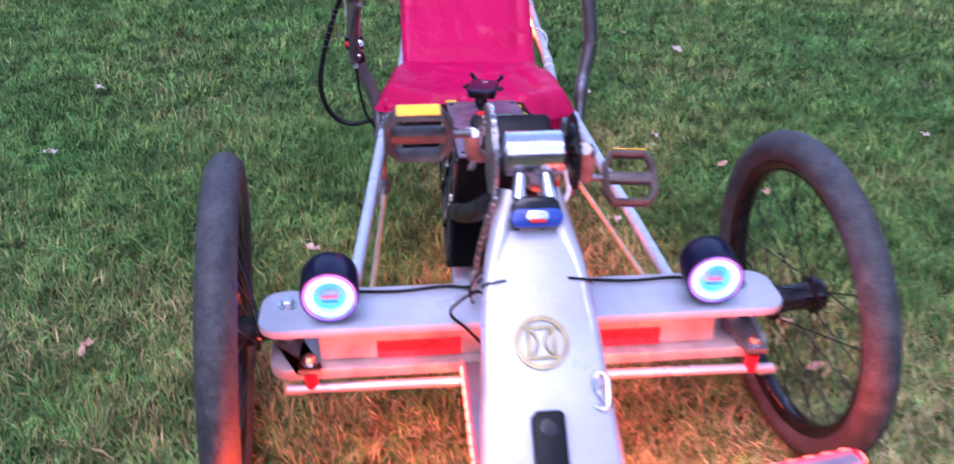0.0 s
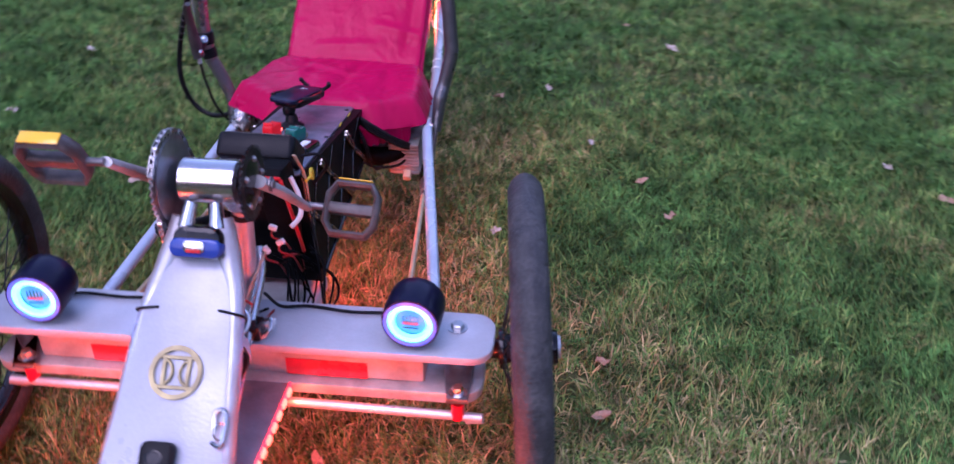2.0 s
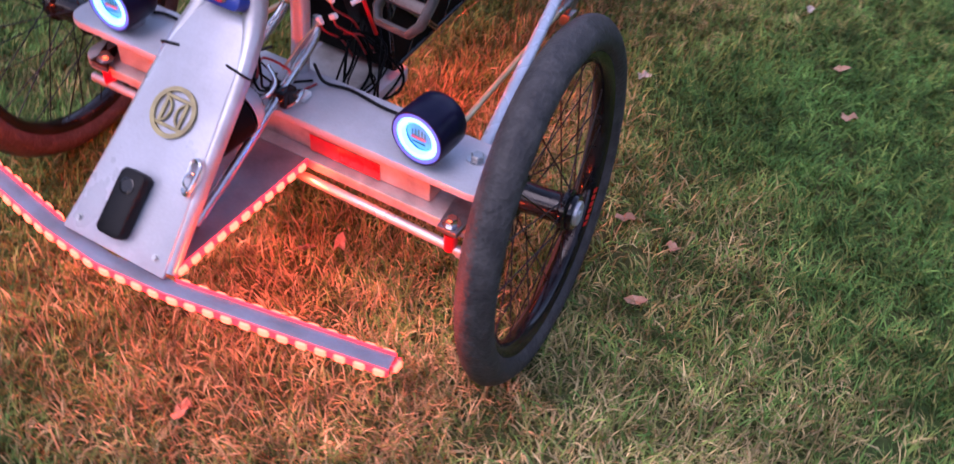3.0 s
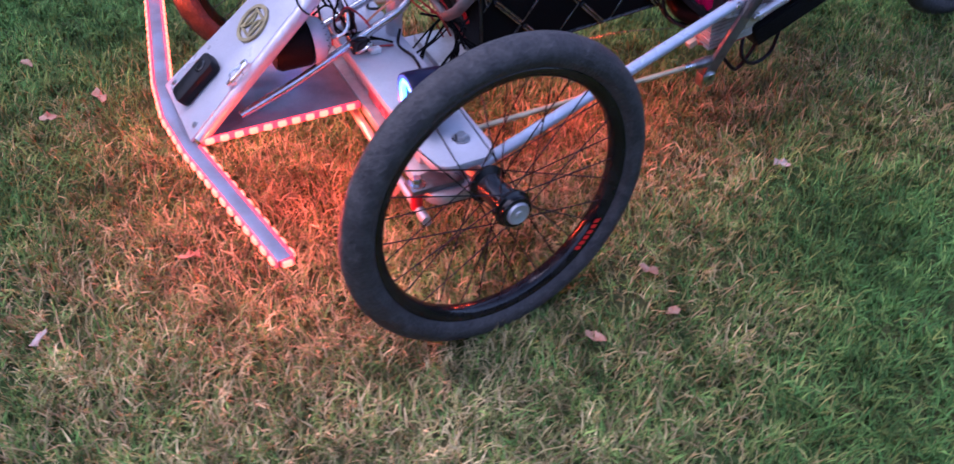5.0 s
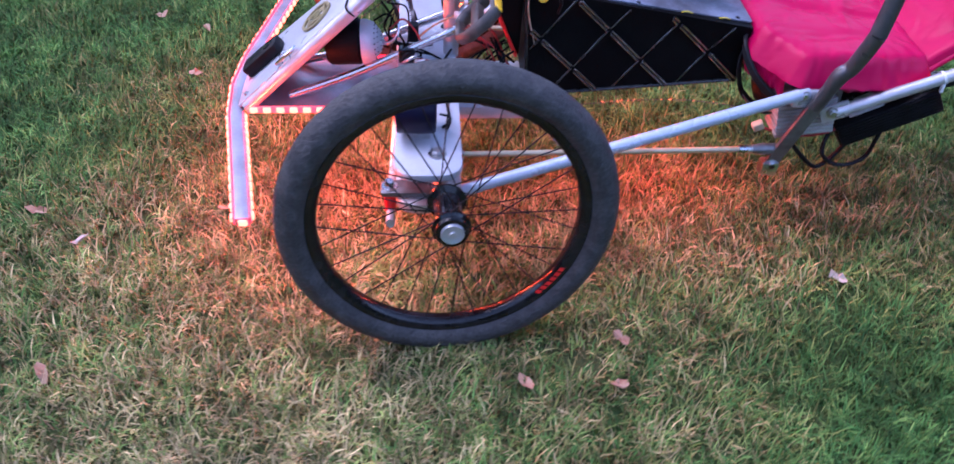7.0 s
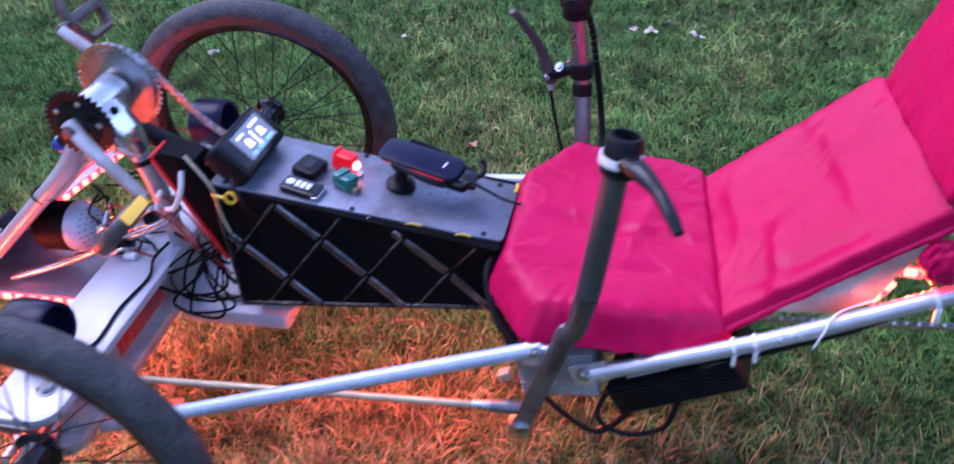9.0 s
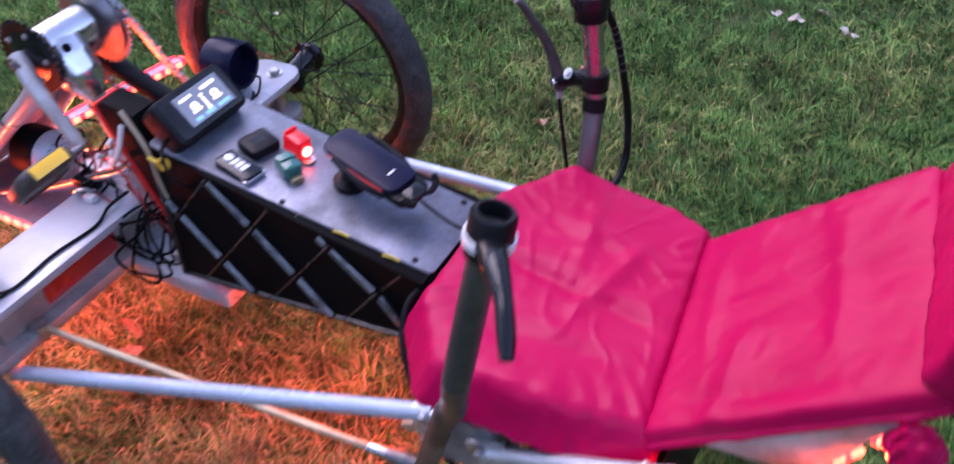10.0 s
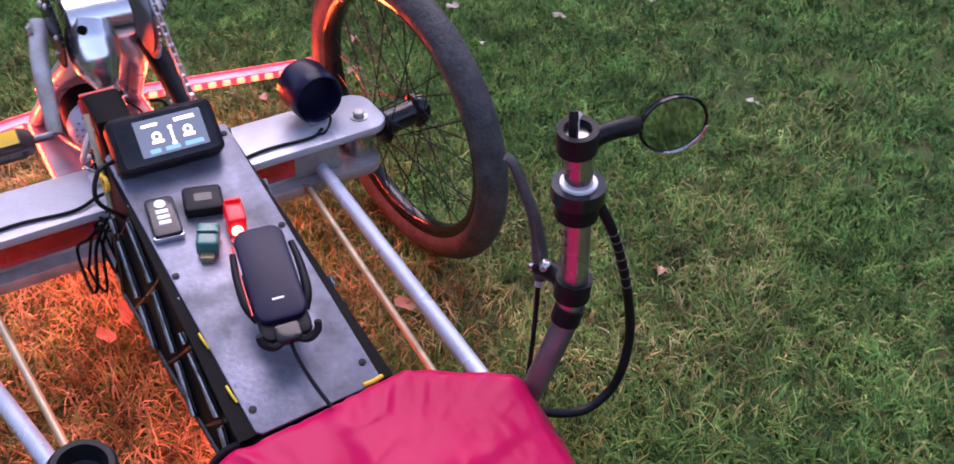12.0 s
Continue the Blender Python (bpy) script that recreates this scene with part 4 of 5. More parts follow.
part("clamp", lathe([(0.0213, -0.004), (0.0235, -0.004), (0.0235, 0.005), (0.0213, 0.005)], aim((0.227, 0.788, 0.624), (-0.14, 0.17, 1)), 24, None, True), "white", handle_r, "white clamp band")
part("brake_lever", tube([(0.240, 0.796, 0.628), (0.262, 0.812, 0.630), (0.285, 0.83, 0.624), (0.31, 0.845, 0.612), (0.326, 0.853, 0.604)], [0.014, 0.012, 0.008, 0.008, 0.006], 12, 5, None, False, 0.8), "gloss_black", handle_r, "black brake lever")
bar_l = [(-0.210, 0.61, 0.155), (-0.208, 0.64, 0.225), (-0.208, 0.685, 0.33), (-0.222, 0.692, 0.385), (-0.245, 0.690, 0.44), (-0.249, 0.688, 0.50), (-0.243, 0.682, 0.60), (-0.229, 0.686, 0.672)]
# same tube, its lower half in darker metal to imitate dark reflections
handle_l = part("steering_lever", tube(bar_l[:5], [0.0115, 0.0125, 0.0135], 16, 6), "dull_arm", trike, "brushed metal bent steering lever")
part("grip", tube(bar_l[4:], 0.0135, 18, 6), "bar", handle_l, "brushed metal grip tube")


def ring_on(parent, at, axis, r0, r1, h, material, name, label):
    return part(name, lathe([(r0, -h), (r1, -h), (r1, h), (r0, h)], aim(at, axis), 28, None, True), material, parent, label)


AXL = (0.06, 0.0, 1)
ring_on(handle_l, (-0.2285, 0.686, 0.669), (0.15, 0.05, 1), 0.0125, 0.0185, 0.0115, "matt_black", "collar", "black open-ended collar")
ring_on(handle_l, (-0.2425, 0.682, 0.605), AXL, 0.0135, 0.0255, 0.008, "gloss_black", "collar", "black collar with a pale ring")
ring_on(handle_l, (-0.2415, 0.682, 0.6135), AXL, 0.0135, 0.0175, 0.002, "white", "ring", "white ring")
ring_on(handle_l, (-0.244, 0.682, 0.586), AXL, 0.0135, 0.021, 0.010, "matt_black", "collar", "black switch collar")
ring_on(handle_l, (-0.2495, 0.688, 0.485), (0, 0, 1), 0.0135, 0.0185, 0.012, "matt_black", "lever_clamp", "dark lever clamp")
ring_on(handle_l, (-0.246, 0.690, 0.452), (-0.2, 0, 1), 0.0135, 0.0155, 0.010, "matt_black", "tape_band", "black tape band")
part("brake_lever", tube([(-0.248, 0.640, 0.462), (-0.248, 0.634, 0.488), (-0.246, 0.622, 0.525), (-0.241, 0.606, 0.555), (-0.236, 0.592, 0.579), (-0.230, 0.586, 0.588)], [0.0125, 0.0125, 0.0095, 0.0085, 0.008, 0.006], 12, 5, None, False, 0.7), "lever_grey", handle_l, "dark grey curved brake lever")
part("lever_bracket", tube([(-0.248, 0.680, 0.486), (-0.247, 0.664, 0.484), (-0.247, 0.640, 0.476)], [0.013, 0.0105, 0.012], 12, 4), "matt_black", handle_l, "dark lever bracket")
part("cable", tube([(-0.247, 0.638, 0.452), (-0.243, 0.645, 0.40), (-0.232, 0.658, 0.34), (-0.20, 0.69, 0.27)], 0.0028, 8, 6), "matt_black", handle_l, "black brake cable")
bolt((-0.238, 0.655, 0.493), (0.7, -0.4, 0.6), handle_l, 0.005, 0.005, "polished")
bolt((-0.240, 0.634, 0.474), (1, -0.2, 0.1), handle_l, 0.004, 0.004, "polished")
part("cable_ferrule", tube([(-0.248, 0.638, 0.462), (-0.247, 0.639, 0.448)], 0.0046, 8, 1), "grey", handle_l, "pale cable ferrule")
part("cable", tube([(-0.262, 0.69, 0.59), (-0.285, 0.70, 0.54), (-0.312, 0.705, 0.46), (-0.325, 0.71, 0.385), (-0.310, 0.715, 0.325), (-0.27, 0.71, 0.30), (-0.215, 0.69, 0.315), (-0.16, 0.66, 0.33)], 0.0054, 10, 8), "matt_black", handle_l, "black looped cable sleeve")
marks = spline([(-0.262, 0.69, 0.59), (-0.285, 0.70, 0.54), (-0.312, 0.705, 0.46), (-0.325, 0.71, 0.385)], 6)
for k in range(5, 12):
    ring_on(handle_l, marks[k], marks[k + 1] - marks[k], 0.0048, 0.0057, 0.0007, "dull_arm", "cable_mark", "pale mark on the sleeve")
part("cable", tube([(-0.262, 0.684, 0.575), (-0.262, 0.684, 0.54), (-0.258, 0.685, 0.505)], 0.0016, 6, 4), "grey", handle_l, "thin pale cable")
part("red_button", lathe([(0, 0), (0.006, 0), (0.006, 0.004), (0, 0.005)], aim((-0.262, 0.668, 0.486), (-1, -0.5, 0.2)), 14), "tape", handle_l, "small red button")
part("mirror_stalk", tube([(-0.240, 0.688, 0.665), (-0.262, 0.690, 0.668), (-0.284, 0.694, 0.669), (-0.292, 0.696, 0.668)], [0.010, 0.0085, 0.0095, 0.006], 10, 5), "matt_black", handle_l, "black mirror stalk")
mir = part("mirror_shell", lathe([(0, -0.010), (0.024, -0.008), (0.034, -0.002), (0.0355, 0.003), (0.0335, 0.0035), (0, 0.0032)], None, 36), "gloss_black", handle_l, "black oval mirror shell")
mir.matrix_basis = aim((-0.326, 0.702, 0.664), (0.33, 0.94, 0.02), 0.0) @ Matrix.Diagonal((0.95, 0.85, 1, 1))
part("mirror_glass", lathe([(0, 0.0042), (0.032, 0.0042), (0.032, 0.0034), (0, 0.0034)], None, 36), "mirror", mir, "mirror glass")
part("mirror_rim", lathe([(0.032, 0.003), (0.0355, 0.003), (0.0348, 0.0052), (0.0338, 0.0052)], None, 36, None, True), "gloss_black", mir, "thin black rim")
# polished arc modelled where the highlight sits on the black rim
down = mir.matrix_basis.to_3x3().inverted() @ Vector((-0.65, 0.0, -0.75))
mid_a = math.atan2(down.y, down.x)
part("mirror_highlight", tube([(0.0347 * math.cos(mid_a + 0.1 * k), 0.0347 * math.sin(mid_a + 0.1 * k), 0.0048) for k in range(-8, 9)], 0.0016, 8, 2), "polished", mir, "bright arc added as the rim's highlight")
part("cable_end", tube([(-0.222, 0.690, 0.66), (-0.220, 0.688, 0.685), (-0.222, 0.684, 0.698)], 0.0042, 8, 4), "matt_black", handle_l, "black cable end")
part("cable_end", tube([(-0.226, 0.686, 0.672), (-0.226, 0.684, 0.688), (-0.230, 0.683, 0.694)], 0.003, 8, 4), "white", handle_l, "pale cable end")

# ---- battery box, tray ----
bx = thing("battery_box", "black box with quilted sides and a scratched grey lid", "box")
XB = 0.077
FT, FB, RT, RB = (0.198, 0.449), (0.205, 0.241), (0.612, 0.376), (0.600, 0.267)


def side_point(y, f):
    """Height on the box side at y, f from bottom (0) to top (1)."""
    k = (y - 0.2) / 0.41
    lo, hi = FB[1] + (RB[1] - FB[1]) * k, FT[1] + (RT[1] - FT[1]) * k
    return lo + (hi - lo) * f


def spread(bm):
    """Lean the sides of the box outwards towards its bottom, and in a little towards the back."""
    for v in bm.verts:
        k = (v.co.y - 0.2) / 0.41
        low, high = side_point(v.co.y, 0), side_point(v.co.y, 1)
        f = (v.co.z - low) / (high - low)
        v.co.x += math.copysign(0.016 * (1 - f) - 0.008 * k, v.co.x)
    return bm


def box_body():
    """The black body, built in fine slices so that its sides can lean."""
    bm, rings = bmesh.new(), []
    for i in range(25):
        k = i / 24
        ring = []
        for f, side in [(j / 8, 1) for j in range(9)] + [(1 - j / 8, -1) for j in range(9)]:
            y = (FB[0] + (FT[0] - FB[0]) * f) * (1 - k) + (RB[0] + (RT[0] - RB[0]) * f) * k
            ring.append(bm.verts.new((side * XB, y, side_point(y, f))))
        rings.append(ring)
    for r0, r1 in zip(rings, rings[1:]):
        for j in range(18):
            bm.faces.new((r0[j], r0[(j + 1) % 18], r1[(j + 1) % 18], r1[j]))
    bm.faces.new(rings[0][::-1])
    bm.faces.new(rings[-1])
    return spread(bm)


part("body", box_body(), "quilt", bx, "matt black box body")


def in_side(p):
    return 0.210 <= p[0] <= 0.602 and side_point(p[0], 0.03) <= p[1] <= side_point(p[0], 0.965)


def clip_in(p, q):
    """The stretch of a line that lies on the box side."""
    ks = [k / 40 for k in range(41) if in_side((p[0] + (q[0] - p[0]) * k / 40, p[1] + (q[1] - p[1]) * k / 40))]
    if len(ks) < 6:
        return None
    f = lambda k: (p[0] + (q[0] - p[0]) * k, p[1] + (q[1] - p[1]) * k)
    return f(ks[0]), f(ks[-1])


def strap(s, p, q, wide, proud, lines):
    """A raised strip on the box side, with fine raised lines along it."""
    d = Vector((0, q[0] - p[0], q[1] - p[1]))
    n = Vector((s, 0, 0))
    turn = Matrix((d.normalized(), n.cross(d).normalized(), n)).transposed().to_4x4()
    mid = Vector((s * (XB + proud / 2 - 0.0006), (p[0] + q[0]) / 2, (p[1] + q[1]) / 2))
    b = spread(box((d.length, wide, proud), mid, min(wide, proud) * 0.35, turn, 1))
    o = part("strap" if lines else "ridge", b, "ridge" if lines else "strap_dull", bx)
    for k in range(lines):
        off = (k - (lines - 1) / 2) * wide * 0.62
        side = turn.to_3x3() @ Vector((0, off, proud / 2))
        part("seam", spread(tube([mid + side - d * 0.48, mid + side + d * 0.48], 0.0024, 8, 1)), "strap", o)


# duller grey metal that puts the glints into the black ridges
M["strap_dull"] = node_mat("ridge_glint", (0.10, 0.098, 0.096), 0.25, 0.8, (0.04, 0.04, 0.04), 50, 0.3, 0.0004, 180, 0.08)
D1, D2, N0 = (0.062, -0.058), (-0.062, -0.072), (0.352, 0.370)
for s in (1, -1):
    for a in range(-6, 7):
        for c in range(-6, 7):
            p = (N0[0] + a * D1[0] + c * D2[0], N0[1] + a * D1[1] + c * D2[1])
            for d, kind in ((D1, 1), (D2, 0)):
                g = 0.05 if kind else 0.03
                cut = clip_in((p[0] + d[0] * g, p[1] + d[1] * g), (p[0] + d[0] * (1 - g), p[1] + d[1] * (1 - g)))
                if cut and kind:
                    strap(s, cut[0], cut[1], 0.0105, 0.006, 2)
                elif cut:
                    strap(s, cut[0], cut[1], 0.0042, 0.0022, 0)
    part("edge_strip", spread(tube([(s * (XB + 0.001), FB[0], FB[1] + 0.004), (s * (XB + 0.001), RB[0], RB[1] + 0.004)], 0.0035, 8, 1)), "ridge", bx)
    part("edge_strip", spread(tube([(s * (XB + 0.001), FB[0] + 0.002, FB[1] + 0.004), (s * (XB + 0.001), FT[0] + 0.002, FT[1] - 0.004)], 0.0035, 8, 1)), "ridge", bx)

TILT = math.atan2(RT[1] - FT[1], RT[0] - FT[0])
TRAY = Matrix.Translation((0, FT[0] - 0.004, FT[1] + 0.0042)) @ Matrix.Rotation(TILT, 4, "X")
TL = math.hypot(RT[0] - FT[0], RT[1] - FT[1]) + 0.008
part("lid", prism([(-0.0705, 0.0), (0.0695, 0.0), (0.0745, 0.005), (0.0675, TL - 0.005), (0.062, TL), (-0.066, TL), (-0.0705, TL - 0.005), (-0.0765, 0.005)], -0.004, 0.0, 0.001, TRAY), "tray", bx, "scratched grey metal lid")
for x, y in ((0.066, 0.02), (-0.068, 0.02), (0.066, 0.21), (-0.068, 0.19), (0.060, 0.40), (-0.062, 0.40)):
    bolt(TRAY @ Vector((x, y, 0)), TRAY.to_3x3() @ Vector((0, 0, 1)), bx, 0.0028, 0.002, "matt_black")
for y in (0.085, 0.235):
    part("lid_catch", box((0.005, 0.009, 0.011), TRAY @ Vector((0.0765 - 0.015 * y, y, -0.009)), 0.002), "raw_alu", bx, "small metal lid catch")
for y0, y1 in ((0.29, 0.312), (0.362, 0.384)):
    part("yellow_trim", tube([TRAY @ Vector((0.0715, y0, -0.002)), TRAY @ Vector((0.0715, (y0 + y1) / 2, 0.001)), TRAY @ Vector((0.0695, y1, -0.002))], 0.0014, 8, 5), "yellow", bx, "yellow plastic strip at the lid edge")
part("yellow_trim", tube([TRAY @ Vector((-0.072, TL - 0.004, 0.001)), TRAY @ Vector((-0.062, TL - 0.002, 0.002)), TRAY @ Vector((-0.05, TL - 0.003, 0.001))], 0.0025, 8, 5), "yellow", bx, "yellow plastic strip at the lid edge")


def on_tray(x, y, z=0.0, rz=0.0):
    """A pose on the lid at world x, y."""
    v = (y - TRAY.translation.y) / math.cos(TILT)
    return TRAY @ pose(x, v, z, 0, 0, rz)


# display with a lit screen
disp = thing("display", "black display unit with a lit screen on the box lid", "display", pose(0.008, 0.240, 0.488, 46, 0, 178))
part("housing", prism(rounded(-0.063, 0.063, -0.034, 0.034, 0.010), -0.040, 0.0, 0.006), "matt_black", disp, "black plastic housing")
part("bezel", prism(rounded(-0.056, 0.056, -0.029, 0.029, 0.006), -0.001, 0.0012, 0.0006), "gloss_black", disp)
scr = part("screen", box((0.079, 0.044, 0.001), (0.006, 0.001, 0.0016), 0.0002), "screen", disp, "pale lit screen")
for bits in (((-0.026, 0.018, 0.022, 0.004), (0.022, 0.018, 0.028, 0.005), (0.0, -0.002, 0.003, 0.016), (0.0, 0.010, 0.006, 0.004), (0.0, -0.013, 0.006, 0.004)),):
    for x, y, w, h in bits:
        part("screen_bar", box((w * 0.85, h * 0.85, 0.0006), (x * 0.85 + 0.006, y * 0.85, 0.0024), 0.0001), "screen_white", scr)
for x in (-0.022, 0.024):
    part("dial_icon", lathe([(0.0028, 0), (0.0055, 0), (0.0055, 0.0005), (0.0028, 0.0005)], pose(x * 0.8 + 0.006, 0.001, 0.0021), 16, None, True), "screen_white", scr)
    part("dial_icon", box((0.014, 0.0035, 0.0006), (x * 0.8 + 0.006, -0.0055, 0.0024), 0.0001), "screen_white", scr)
for x, w in ((-0.028, 0.014), (-0.004, 0.02), (0.026, 0.026)):
    part("screen_bar", box((w * 0.85, 0.005, 0.0006), (x * 0.85 + 0.006, -0.0157, 0.0024), 0.0001), "screen_blue", scr)
part("mount", box((0.05, 0.03, 0.03), (0, -0.012, -0.045), 0.005), "matt_black", disp, "black mount")
part("cable", tube([(-0.062, -0.01, -0.02), (-0.085, -0.02, -0.012), (-0.095, -0.05, -0.02), (-0.07, -0.075, -0.045)], 0.0028, 8, 6), "matt_black", disp, "black cable")

# black battery pack with a red edge, leaning in front of the box
pack = thing("battery_pack", "black wedge-shaped battery pack with a red edge", "battery")
PK = ((0.112, 0.488), (0.126, 0.498), (0.178, 0.488), (0.197, 0.430), (0.193, 0.318), (0.184, 0.312))
part("case", side_slab(0.028, 0.072, PK, 0.005), "quilt", pack, "black plastic case")
part("red_edge", tube([(0.0725, 0.113, 0.486), (0.0725, 0.150, 0.402), (0.0725, 0.187, 0.314)], 0.0034, 8, 1), "red_glow_paint", pack, "red stripe")
part("red_edge", tube([(0.03, 0.112, 0.490), (0.0725, 0.112, 0.490)], 0.003, 8, 1), "red_glow_paint", pack, "red stripe")
part("hanging_band", tube([(0.079, 0.170, 0.50), (0.082, 0.20, 0.45), (0.083, 0.205, 0.40), (0.081, 0.222, 0.33)], 0.0035, 8, 5, None, False, 0.4), "tan", pack, "tan rubber band")
part("yellow_clip", lathe([(0.006, -0.002), (0.010, -0.002), (0.010, 0.002), (0.006, 0.002)], aim((0.086, 0.228, 0.437), (1, 0.1, 0.1)), 18, None, True), "yellow", pack, "yellow ring clip")
part("yellow_clip", tube([(0.084, 0.20, 0.439), (0.086, 0.22, 0.436)], 0.0026, 8, 1), "yellow", pack, "yellow clip stem")
part("white_cable", tube([(0.074, 0.155, 0.47), (0.086, 0.15, 0.44), (0.09, 0.135, 0.415), (0.08, 0.115, 0.405)], 0.004, 8, 6), "white", pack, "white cable")

# small things on the lid
fob = thing("key_fob", "black and silver key fob with four buttons", "key fob", on_tray(0.049, 0.322, 0, -8))
part("shell", prism(rounded(-0.0165, 0.0165, -0.030, 0.030, 0.006), 0, 0.011, 0.0025), "gloss_black", fob, "black shell")
part("silver_end", prism(rounded(-0.0172, 0.0172, 0.019, 0.0312, 0.004), 0.0005, 0.0075, 0.001), "polished", fob, "silver end")
part("button", lathe([(0, 0.011), (0.0065, 0.011), (0.0065, 0.0122), (0, 0.0124)], pose(0, -0.018, 0), 20), "white", fob, "silver button")
for k in range(3):
    part("button", box((0.014, 0.0065, 0.002), (0, -0.006 + 0.0085 * k, 0.0114), 0.0007), "white", fob, "silver button")
sq = thing("receiver", "small square black plastic receiver", "receiver", on_tray(0.0, 0.316, 0, -14))
part("case", prism(rounded(-0.0225, 0.0225, -0.0195, 0.0195, 0.006), 0, 0.015, 0.004), "matt_black", sq)
part("badge", prism(rounded(-0.010, 0.010, -0.006, 0.006, 0.002), 0.0148, 0.0153), "gloss_black", sq)
red = thing("red_lamp", "small translucent red lamp, lit", "lamp", on_tray(-0.019, 0.365, 0, -12) @ Matrix.Diagonal((1.12, 1.05, 1.12, 1)))
part("lens", prism(rounded(-0.0095, 0.0095, -0.019, 0.014, 0.004), 0.004, 0.028, 0.003), "red_clear", red, "glowing red plastic lens")
part("ridge", box((0.016, 0.004, 0.006), (0, -0.014, 0.029), 0.001), "red_clear", red)
part("core", lathe([(0, 0), (0.005, 0.001), (0.006, 0.004), (0.004, 0.007), (0, 0.008)], pose(0.001, 0.0135, 0.014, -70, 0, 0), 14), "red_core", red, "bright lit bulb")
part("foot", lathe([(0, 0), (0.008, 0), (0.008, 0.004), (0, 0.004)], pose(0.0, 0.018, 0), 16), "steel", red, "metal foot")
grn = thing("green_lamp", "small dark green translucent lamp", "lamp", on_tray(0.019, 0.378, 0, -25) @ Matrix.Diagonal((1.25, 1.2, 1.2, 1)))
part("lens", prism(rounded(-0.010, 0.010, -0.016, 0.012, 0.004), 0.001, 0.019, 0.003), "green", grn)
part("ridge", box((0.018, 0.004, 0.004), (0, -0.004, 0.0195), 0.001), "green", grn)
part("foot", box((0.012, 0.008, 0.007), (0.0, 0.015, 0.004), 0.001), "brass", grn, "brass contact")

# charging cradle on a ball mount
crd = thing("charging_cradle", "black phone charging cradle on a ball mount", "phone holder", pose(-0.009, 0.490, 0.449, -11, 2, -11) @ Matrix.Diagonal((0.86, 0.98, 0.82, 1)))
part("back", prism(rounded(-0.031, 0.031, -0.066, 0.060, 0.016), 0.004, 0.014, 0.004), "navy", crd, "glossy black charging plate")
part("chassis", prism(rounded(-0.030, 0.030, -0.045, 0.078, 0.012), -0.010, 0.005, 0.004), "matt_black", crd)
for s in (1, -1):
    part("clamp_arm", tube([(s * 0.028, 0.045, -0.004), (s * 0.037, 0.025, 0.002), (s * 0.0385, -0.01, 0.008), (s * 0.036, -0.036, 0.012)], [0.006, 0.006, 0.005, 0.004], 10, 6), "matt_black", crd, "black clamp arm")
    part("foot", tube([(s * 0.006, 0.078, 0.0), (s * 0.02, 0.086, 0.004), (s * 0.032, 0.084, 0.014), (s * 0.034, 0.078, 0.022)], 0.0045, 8, 6), "matt_black", crd, "black curved foot")
part("logo_bars", box((0.014, 0.0025, 0.0006), (0.0, 0.034, 0.0143), 0.0001), "white", crd, "pale printed mark")
part("nose", prism(rounded(-0.016, 0.016, 0.06, 0.084, 0.006), -0.004, 0.008, 0.003), "gloss_black", crd, "dark glossy chin")
part("red_edge", tube([(0.0335, -0.05, 0.009), (0.0342, 0.0, 0.0095), (0.0335, 0.045, 0.009)], 0.0012, 6, 4), "red_glow_paint", crd, "thin red line")
part("ball", lathe([(0, -0.018)] + [(0.014 * math.sin(a), -0.018 * math.cos(a)) for a in (0.5, 1.0, 1.57, 2.2, 2.8)] + [(0, 0.018)], pose(0, -0.03, -0.018), 20), "matt_black", crd, "black ball joint")
part("base", lathe([(0, 0), (0.022, 0), (0.022, 0.006), (0.012, 0.012), (0.009, 0.025), (0, 0.025)], pose(0, 0, 0), 24), "matt_black", crd).matrix_world = on_tray(-0.010, 0.450, 0)
part("cable", tube([(0, 0.08, -0.004), (-0.004, 0.10, -0.014), (-0.014, 0.125, -0.03), (-0.025, 0.15, -0.038)], 0.0025, 8, 5), "matt_black", crd, "black charging cable")

